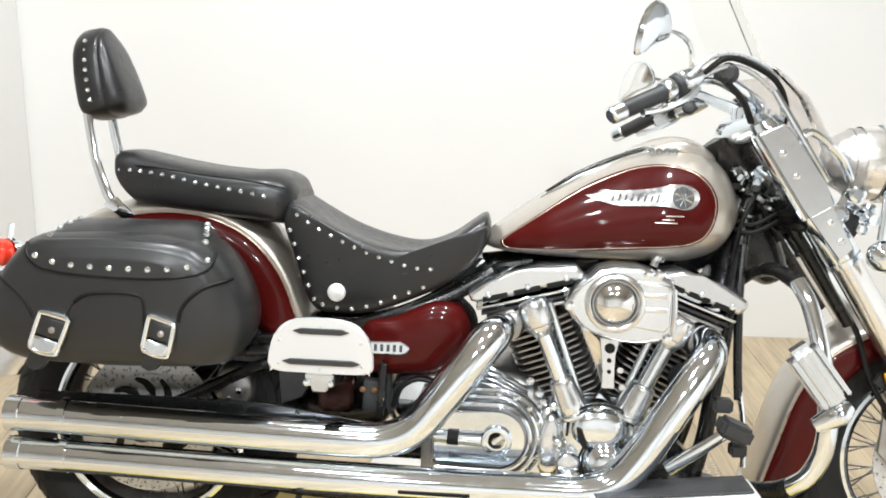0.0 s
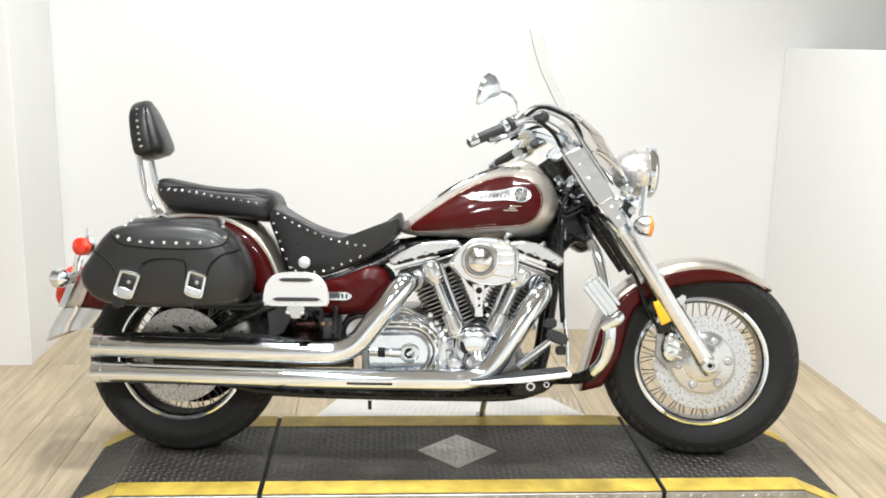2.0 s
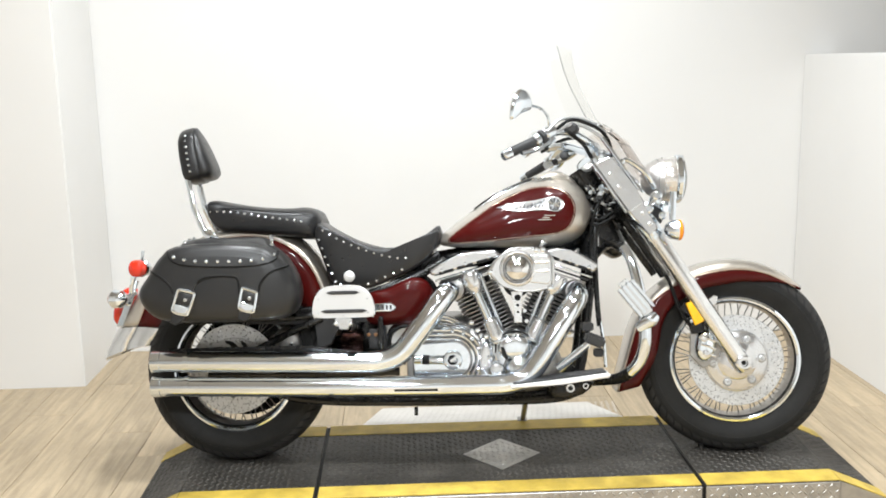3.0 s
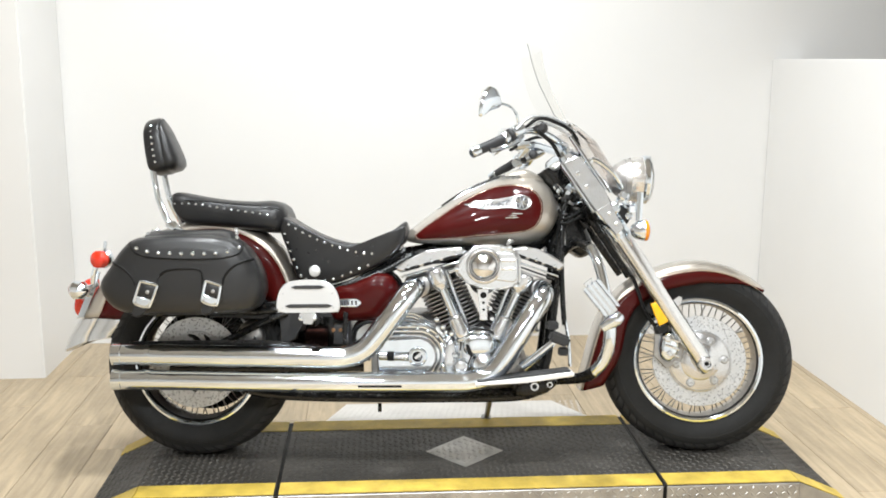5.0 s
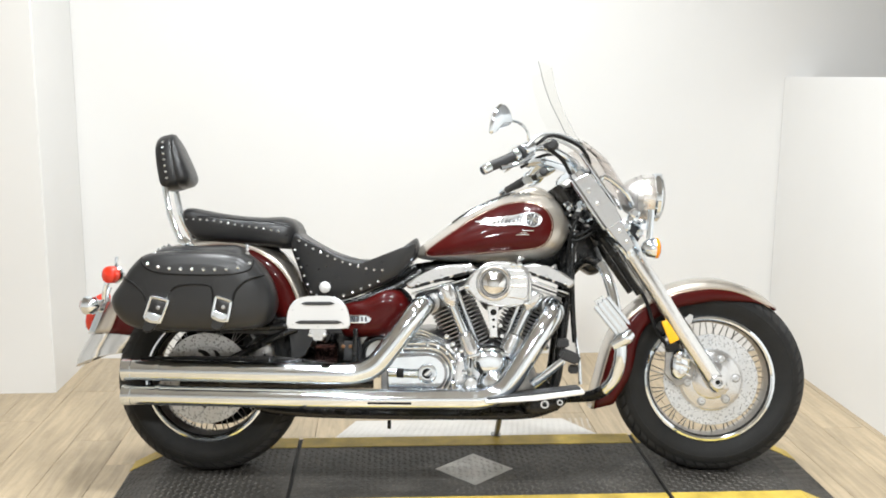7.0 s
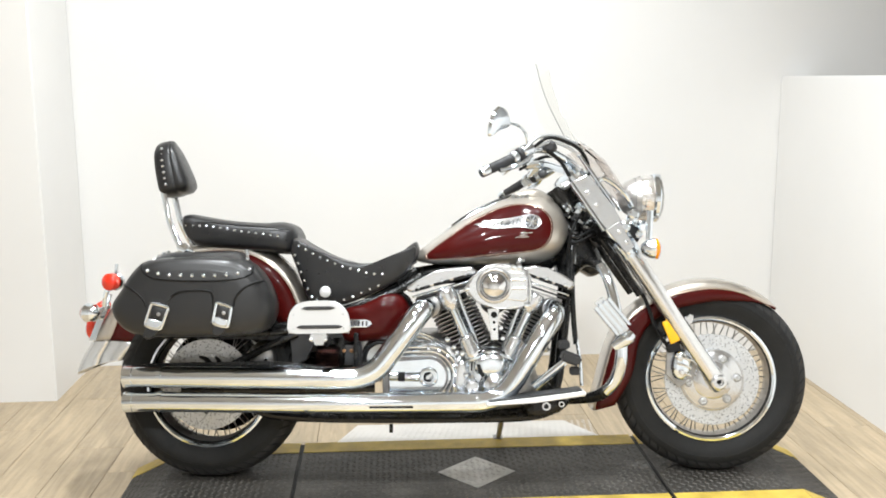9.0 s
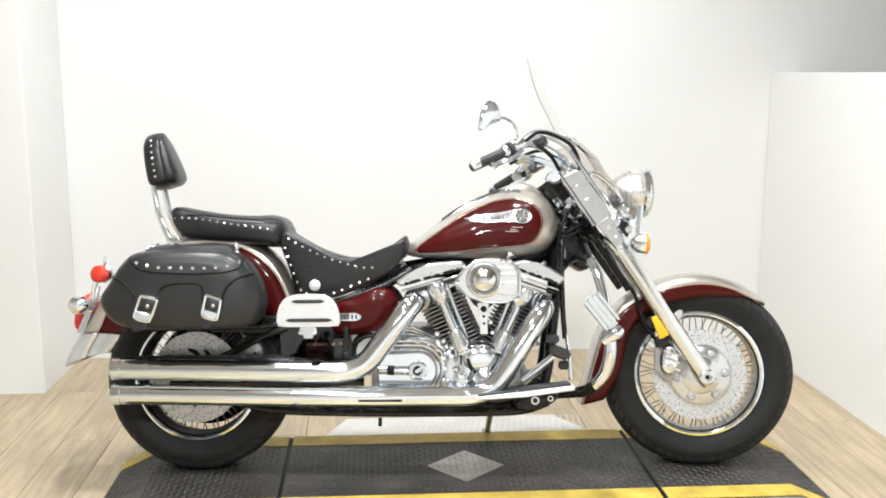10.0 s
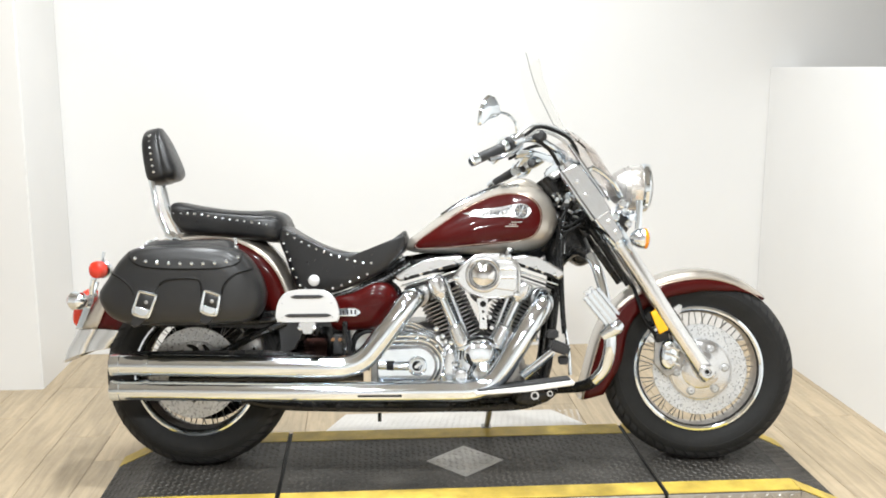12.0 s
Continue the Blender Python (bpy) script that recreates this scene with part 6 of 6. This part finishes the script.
rocker([(-0.146, 0.612), (-0.112, 0.636), (-0.055, 0.660), (-0.010, 0.671), (0.062, 0.674), (0.076, 0.660), (0.070, 0.648), (-0.126, 0.594), (-0.140, 0.598)], ((-0.126, 0.590), (0.070, 0.642)), "rocker_box")
rocker([(0.218, 0.650), (0.224, 0.668), (0.262, 0.674), (0.300, 0.665), (0.342, 0.648), (0.386, 0.620), (0.384, 0.606), (0.370, 0.592)], ((0.216, 0.644), (0.368, 0.588)), "rocker_box")
part("head_stay", tube([(-0.115, -0.06, 0.638), (-0.085, -0.07, 0.655), (-0.02, -0.07, 0.668)], 0.009, 8, 4), BLACK, eng)
part("head_stay", tube([(0.05, -0.13, 0.662), (0.075, -0.15, 0.648), (0.085, -0.15, 0.615)], 0.012, 10, 4), CHROME, eng)
for (ax, az), (bx, bz), y in (((-0.022, 0.600), (0.066, 0.395), -0.178), ((0.262, 0.582), (0.178, 0.395), -0.178)):
    a, b = Vector((ax, y, az)), Vector((bx, y, bz))
    pr = part("pushrod_tube", rod(a, b, 0.0165, 16), CHROME, eng, "chrome pushrod tube")
    part("pushrod_collar", tube([a.lerp(b, t) for t in (-0.02, 0.02, 0.20, 0.27, 0.30)], [0.024, 0.030, 0.029, 0.022, 0.018], 20, 3), ALLOY, eng, "pale alloy collar")
    part("pushrod_collar", tube([a.lerp(b, t) for t in (0.70, 0.73, 0.82, 1.0, 1.04)], [0.018, 0.024, 0.026, 0.030, 0.024], 20, 3), ALLOY, eng, "pale alloy collar")
    part("collar_flange", tube([a.lerp(b, t) for t in (1.02, 1.03, 1.06, 1.07)], [0.030, 0.0345, 0.0345, 0.030], 20, 2), CHROME, eng)
    part("collar_band", tube([a.lerp(b, t) for t in (0.195, 0.205)], 0.0300, 20, 2), FIN, eng)
    part("collar_band", tube([a.lerp(b, t) for t in (0.725, 0.735)], 0.0248, 20, 2), FIN, eng)
    for q in (-0.036, 0.036):
        part("flange_bolt", turned([(0.0075, 0.004), (0.0075, -0.008), (0.0035, -0.0095)], (bx + q, y - 0.004, bz + 0.004), seg=10), CHROME, eng)
    part("pushrod_tube", rod(a + Vector((0.034 if ax < 0 else -0.034, 0.02, 0)), b + Vector((0.020 if ax < 0 else -0.02, 0.02, 0.01)), 0.008, 12), CHROME, eng)
# air cleaner
air = part("air_cleaner", prism([(0.046, 0.610), (0.048, 0.592), (0.064, 0.572), (0.085, 0.556), (0.110, 0.543), (0.140, 0.536), (0.185, 0.533), (0.215, 0.537), (0.232, 0.546), (0.247, 0.552), (0.250, 0.600), (0.249, 0.640), (0.238, 0.658), (0.210, 0.672), (0.180, 0.680), (0.135, 0.680), (0.108, 0.672), (0.085, 0.654), (0.062, 0.636)], -0.258, -0.150, 0.009, 3), ALLOY, bike, "polished alloy air cleaner with a round lens", 24)
AC = (0.137, -0.258, 0.611)
part("face_ring", ring_turned([(0.0575, 0.004), (0.0570, -0.004), (0.0540, -0.009), (0.0490, -0.0105), (0.0455, -0.008), (0.0435, -0.001), (0.0425, 0.004)], AC, seg=56), ALLOY, air, "bright bevelled ring")
part("lens_gasket", ring_turned([(0.0440, 0.002), (0.0435, -0.0095), (0.0405, -0.0095), (0.0395, 0.002)], AC, seg=48), FIN, air, "grey lens gasket")
part("centre_lens", turned([(0.0405, -0.0030), (0.0385, -0.0070), (0.032, -0.0125), (0.022, -0.0170), (0.010, -0.0190), (0.001, -0.0195)], AC, seg=40), LENSCHROME, air, "domed chrome centre")
part("face_pad", prism([(0.172, 0.566), (0.176, 0.656), (0.232, 0.650), (0.240, 0.636), (0.240, 0.570), (0.230, 0.558)], -0.263, -0.250, 0.004, 3), ALLOY, air, "raised cast pad")
for z in (0.628, 0.601):
    part("cast_rib", tube([(0.186, -0.2615, z), (0.205, -0.264, z), (0.232, -0.2625, z)], 0.0045, 8, 3), ALLOY, air)
part("face_edge", tube([(0.246, -0.256, 0.560), (0.247, -0.259, 0.600), (0.245, -0.256, 0.640)], 0.0055, 8, 4), ALLOY, air)
for pts in ([(0.062, -0.2575, 0.584), (0.084, -0.2585, 0.563), (0.112, -0.2585, 0.549), (0.142, -0.2585, 0.541), (0.185, -0.2585, 0.538), (0.222, -0.2575, 0.545)],
            [(0.058, -0.2575, 0.628), (0.082, -0.2585, 0.646), (0.108, -0.2585, 0.665), (0.136, -0.2585, 0.674), (0.180, -0.2585, 0.674), (0.208, -0.2575, 0.667)]):
    part("face_seam", tube(pts, 0.0013, 6, 5), FIN, air)
for x, z in ((0.052, 0.603), (0.215, 0.668), (0.195, 0.668), (0.236, 0.548)):
    part("cover_bolt", turned([(0.009, 0.006), (0.009, -0.006), (0.004, -0.008)], (x, -0.255, z), seg=14), CHROME, air)
air.location = (-0.005, 0.045, 0.002)
part("joining_arm", tube([(0.215, -0.18, 0.675), (0.222, -0.18, 0.690), (0.232, -0.17, 0.688)], 0.008, 8, 3), ALLOY, air)
bracket = part("intake_bracket", prism([(0.110, 0.540), (0.150, 0.540), (0.142, 0.505), (0.140, 0.470), (0.146, 0.440), (0.118, 0.440), (0.122, 0.475), (0.116, 0.510)], -0.185, -0.176, 0.002), ALLOY, eng, "drilled alloy bracket")
for x, z, r in ((0.131, 0.520, 0.010), (0.131, 0.496, 0.0045), (0.132, 0.474, 0.004), (0.153, 0.478, 0.006), (0.158, 0.445, 0.006)):
    part("bracket_hole", turned([(r, -0.0002), (r, -0.0012)], (x, -0.1858, z), seg=14), PIPING if x < 0.14 else ALLOY, eng)
# right-hand cases
part("cam_cover", pillow([(0.040, 0.365), (0.060, 0.400), (0.115, 0.418), (0.170, 0.405), (0.192, 0.365), (0.186, 0.300), (0.165, 0.255), (0.115, 0.240), (0.070, 0.250), (0.048, 0.300)], -0.130, -0.200, 5), SOFTCHROME, eng, "chrome cam cover")
part("cam_dome", pillow([(0.066, 0.352), (0.074, 0.388), (0.118, 0.402), (0.162, 0.390), (0.172, 0.352), (0.150, 0.330), (0.088, 0.330)], -0.185, -0.214, 4), SOFTCHROME, eng, "rounded chrome cam cover top")
part("ignition_cover", turned([(0.045, 0.004), (0.045, -0.010), (0.042, -0.020), (0.034, -0.030), (0.020, -0.037), (0.002, -0.039)], (0.132, -0.192, 0.298), seg=40), CHROME, eng, "round chrome ignition cover")
part("cover_groove", ring_turned([(0.0465, -0.190), (0.0465, -0.2025), (0.0510, -0.2025), (0.0510, -0.190)], (0.132, 0, 0.298), seg=40), PIPING, eng)
part("cover_seam", tube([(0.058, -0.196, 0.346), (0.062, -0.200, 0.384), (0.088, -0.203, 0.406), (0.122, -0.204, 0.413), (0.158, -0.202, 0.404), (0.182, -0.197, 0.372)], 0.0026, 8, 5), PIPING, eng, "dark cover seam")
part("cover_slot", prism([(0.074, 0.368), (0.084, 0.366), (0.098, 0.330), (0.090, 0.326), (0.078, 0.344)], -0.2185, -0.198, 0.001), PIPING, eng)
part("oil_filter", tube([(0.064, -0.14, 0.298), (0.060, -0.19, 0.298), (0.060, -0.225, 0.298), (0.060, -0.231, 0.298)], [0.023, 0.024, 0.022, 0.010], 20, 3), ALLOY, eng, "pale alloy cap")
for k in range(9):
    a = 2 * math.pi * k / 9 + 0.2
    part("case_bolt", turned([(0.0075, 0.004), (0.0075, -0.006), (0.003, -0.008)], (0.116 + 0.076 * math.cos(a), -0.196, 0.318 + 0.084 * math.sin(a)), seg=10), CHROME, eng)
part("lower_case", pillow([(-0.02, 0.25), (-0.01, 0.36), (0.03, 0.40), (0.05, 0.33), (0.04, 0.245)], -0.12, -0.170, 5), ALLOY, eng)
TX, TZ = -0.077, 0.327


def stadium(r, left, y, n=14):
    """A line round the right end of a long cover, open towards the rear."""
    arc = [(TX + r * math.sin(math.pi * k / n), y, TZ + r * math.cos(math.pi * k / n)) for k in range(n + 1)]
    return [(left, y, TZ + r)] + arc + [(left, y, TZ - r)]


part("clutch_housing", prism([(x, z) for x, y, z in stadium(0.098, -0.225, 0)], -0.168, -0.10, 0.004), FIN, eng, "polished clutch housing")
for r, y, left in ((0.094, -0.170, -0.205), (0.080, -0.174, -0.200), (0.066, -0.177, -0.195)):
    part("cover_rib", tube(stadium(r, left, y), 0.0056, 8, 2), SOFTCHROME, eng, "curved chrome rib")
tr = part("transmission_cover", prism([(x, z) for x, y, z in stadium(0.055, -0.205, 0, 20)], -0.190, -0.165, 0.007, 3), SOFTCHROME, eng, "long rounded chrome transmission cover")
part("cover_hub", turned([(0.031, 0.004), (0.031, -0.006), (0.028, -0.012), (0.022, -0.013), (0.020, -0.006), (0.0165, -0.006)], (TX, -0.190, TZ), seg=36), CHROME, eng, "chrome hub ring")
part("cover_socket", turned([(0.0168, 0), (0.0168, -0.0005)], (TX, -0.1955, TZ), seg=20), PIPING, eng)
part("cover_slot", box(TX + 0.002, -0.1975, TZ + 0.002, 0.024, 0.003, 0.008, 0.001, (0, -40, 0)), ALLOY, eng)
part("cover_arm", tube([(-0.198, -0.188, TZ + 0.002), (-0.14, -0.194, TZ + 0.001), (-0.106, -0.195, TZ)], [0.014, 0.014, 0.015], 14, 4), CHROME, eng)
part("cover_sleeve", tube([(-0.172, -0.192, TZ + 0.0015), (-0.150, -0.194, TZ + 0.001)], 0.0152, 14), PIPING, eng, "black sleeve")
for k in range(9):
    a = math.pi * k / 8
    part("case_bolt", turned([(0.0058, 0.004), (0.0058, -0.007), (0.0025, -0.009)], (TX + 0.087 * math.sin(a), -0.170, TZ + 0.087 * math.cos(a)), seg=10), CHROME, eng)
for k in range(4):
    z = 0.420 + 0.011 * k
    part("case_fin", tube([(-0.165 + 0.006 * k, -0.150, z + 0.012), (-0.09, -0.158, z + 0.008), (-0.020, -0.150, z - 0.020 - 0.004 * k)], 0.0038, 8, 5), SOFTCHROME, eng)
part("case_plate", pillow([(0.008, 0.262), (0.006, 0.335), (0.018, 0.376), (0.036, 0.382), (0.046, 0.345), (0.044, 0.262)], -0.130, -0.182, 6), ALLOY, eng, "pale alloy case plate")
for x, z in ((0.014, 0.40), (0.004, 0.418), (-0.016, 0.442)):
    part("case_bolt", turned([(0.008, 0.010), (0.008, -0.006), (0.0035, -0.008)], (x, -0.160, z), seg=10), CHROME, eng)
part("rear_case", pillow([(-0.295, 0.34), (-0.290, 0.415), (-0.25, 0.448), (-0.16, 0.455), (-0.12, 0.42), (-0.13, 0.33), (-0.22, 0.31)], -0.06, -0.155, 5), ALLOY, eng, "alloy gearbox case")
part("starter_cover", turned([(0.054, 0), (0.054, -0.010), (0.046, -0.018), (0.002, -0.024)], (-0.228, -0.145, 0.385), seg=36), CHROME, eng, "chrome round cover")
part("breather_hose", tube([(-0.285, -0.165, 0.375), (-0.272, -0.172, 0.415), (-0.235, -0.172, 0.436), (-0.190, -0.17, 0.425)], 0.0055, 8, 5), PIPING, eng)
part("regulator", prism([(-0.345, 0.365), (-0.345, 0.428), (-0.300, 0.428), (-0.300, 0.365)], -0.18, -0.14, 0.004), DARK, eng)
part("side_box", box(-0.408, -0.105, 0.382, 0.074, 0.05, 0.074, 0.008, (14, 0, 0)), BROWNCHROME, bike, "small dark reddish metal cover under the footboard")
for x in (-0.345, -0.322):
    part("copper_bolt", turned([(0.006, 0), (0.006, -0.006), (0.002, -0.007)], (x, -0.181, 0.412), seg=10), COPPER, eng)
for x0, z0, x1, z1 in ((0.27, 0.44, 0.30, 0.40),):
    part("engine_fitting", tube([(x0, -0.13, z0), ((x0 + x1) / 2, -0.14, (z0 + z1) / 2 + 0.01), (x1, -0.13, z1)], 0.011, 10, 4), ALLOY, eng)
part("intake_body", turned([(0.040, 0.05), (0.045, 0.0), (0.040, -0.08)], (0.135, -0.06, 0.56), seg=24), DARK, eng)
part("coil_cover", turned([(0.030, 0.03), (0.032, -0.03), (0.018, -0.045)], (0.285, -0.10, 0.455), seg=24), DARK, eng)

# -- side cover with its badge --
sc = part("side_cover", pillow([(-0.350, 0.545), (-0.290, 0.560), (-0.215, 0.592), (-0.170, 0.588), (-0.142, 0.560), (-0.140, 0.525), (-0.170, 0.480), (-0.200, 0.447), (-0.260, 0.438), (-0.345, 0.440), (-0.362, 0.49)], -0.110, -0.185, 3.6, 8), MAROON, bike, "glossy maroon side cover with a chrome badge", 60)
part("badge", prism([(-0.335, 0.486), (-0.335, 0.512), (-0.272, 0.513), (-0.258, 0.506), (-0.254, 0.499), (-0.258, 0.491), (-0.272, 0.485)], -0.190, -0.181, 0.003), CHROME, sc, "small chrome badge")
for k in range(5):
    part("badge_bar", box(-0.322 + 0.0125 * k, -0.1905, 0.499, 0.006, 0.002, 0.014, 0.0005), EMBLEMDARK, sc)
part("cover_edge", tube([(-0.205, -0.125, 0.446), (-0.165, -0.125, 0.482), (-0.134, -0.122, 0.527), (-0.138, -0.118, 0.565), (-0.168, -0.115, 0.594)], 0.008, 8, 5), BLACK, sc)


# -- warp fitted to the camera's view: machine enlarged all over, more towards the front --
def view_fitted(p):
    """A place of the machine, warped to fit the camera's view."""
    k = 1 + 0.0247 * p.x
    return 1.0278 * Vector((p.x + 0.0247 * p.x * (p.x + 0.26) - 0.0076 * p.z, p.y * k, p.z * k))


def fit_to_view(ob, place):
    """Warps a part and all under it to fit the view; place: where its parent's axes stand in the machine."""
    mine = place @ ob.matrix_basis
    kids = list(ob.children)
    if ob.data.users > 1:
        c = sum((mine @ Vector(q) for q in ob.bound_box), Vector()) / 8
        ob.matrix_basis = place.inverted() @ Matrix.Translation(view_fitted(c)) @ Matrix.Scale(1.0278 * (1 + 0.0247 * c.x), 4) @ Matrix.Translation(-c) @ mine
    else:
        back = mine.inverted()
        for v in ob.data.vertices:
            v.co = back @ view_fitted(mine @ v.co)
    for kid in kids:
        fit_to_view(kid, mine)


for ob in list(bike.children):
    fit_to_view(ob, Matrix.Identity(4))


# ---- floor planks, each its own piece, laid along y ----
PW, PL = 0.186, 1.36
plank_mesh = {}


def plank(x, y0, y1):
    L = round(y1 - y0, 3)
    if L not in plank_mesh:
        bm = bmesh.new()
        bmesh.ops.create_cube(bm, size=1.0, matrix=Matrix.Diagonal((PW - 0.0016, L - 0.0016, 0.008, 1)))
        top = [e for e in bm.edges if all(v.co.z > 0 for v in e.verts)]
        bmesh.ops.bevel(bm, geom=top, offset=0.0012, segments=1, affect="EDGES")
        me = bpy.data.meshes.new("plank")
        bm.to_mesh(me)
        bm.free()
        me.materials.append(OAK)
        plank_mesh[L] = me
    o = new("plank", plank_mesh[L])
    o.parent = floor
    o.location = (x, (y0 + y1) / 2, -0.0045)


for i in range(36):
    x = -4.19 + PW * (i + 0.5)
    if x > 2.3:
        break
    offs = (0.0, 0.52, 0.93, 0.27)[i % 4]
    y = NORTH
    cut = PL - offs * 0.9
    while y > -6.2:
        y0 = max(y - cut, -6.2)
        plank(x, y0, y)
        y, cut = y0, PL
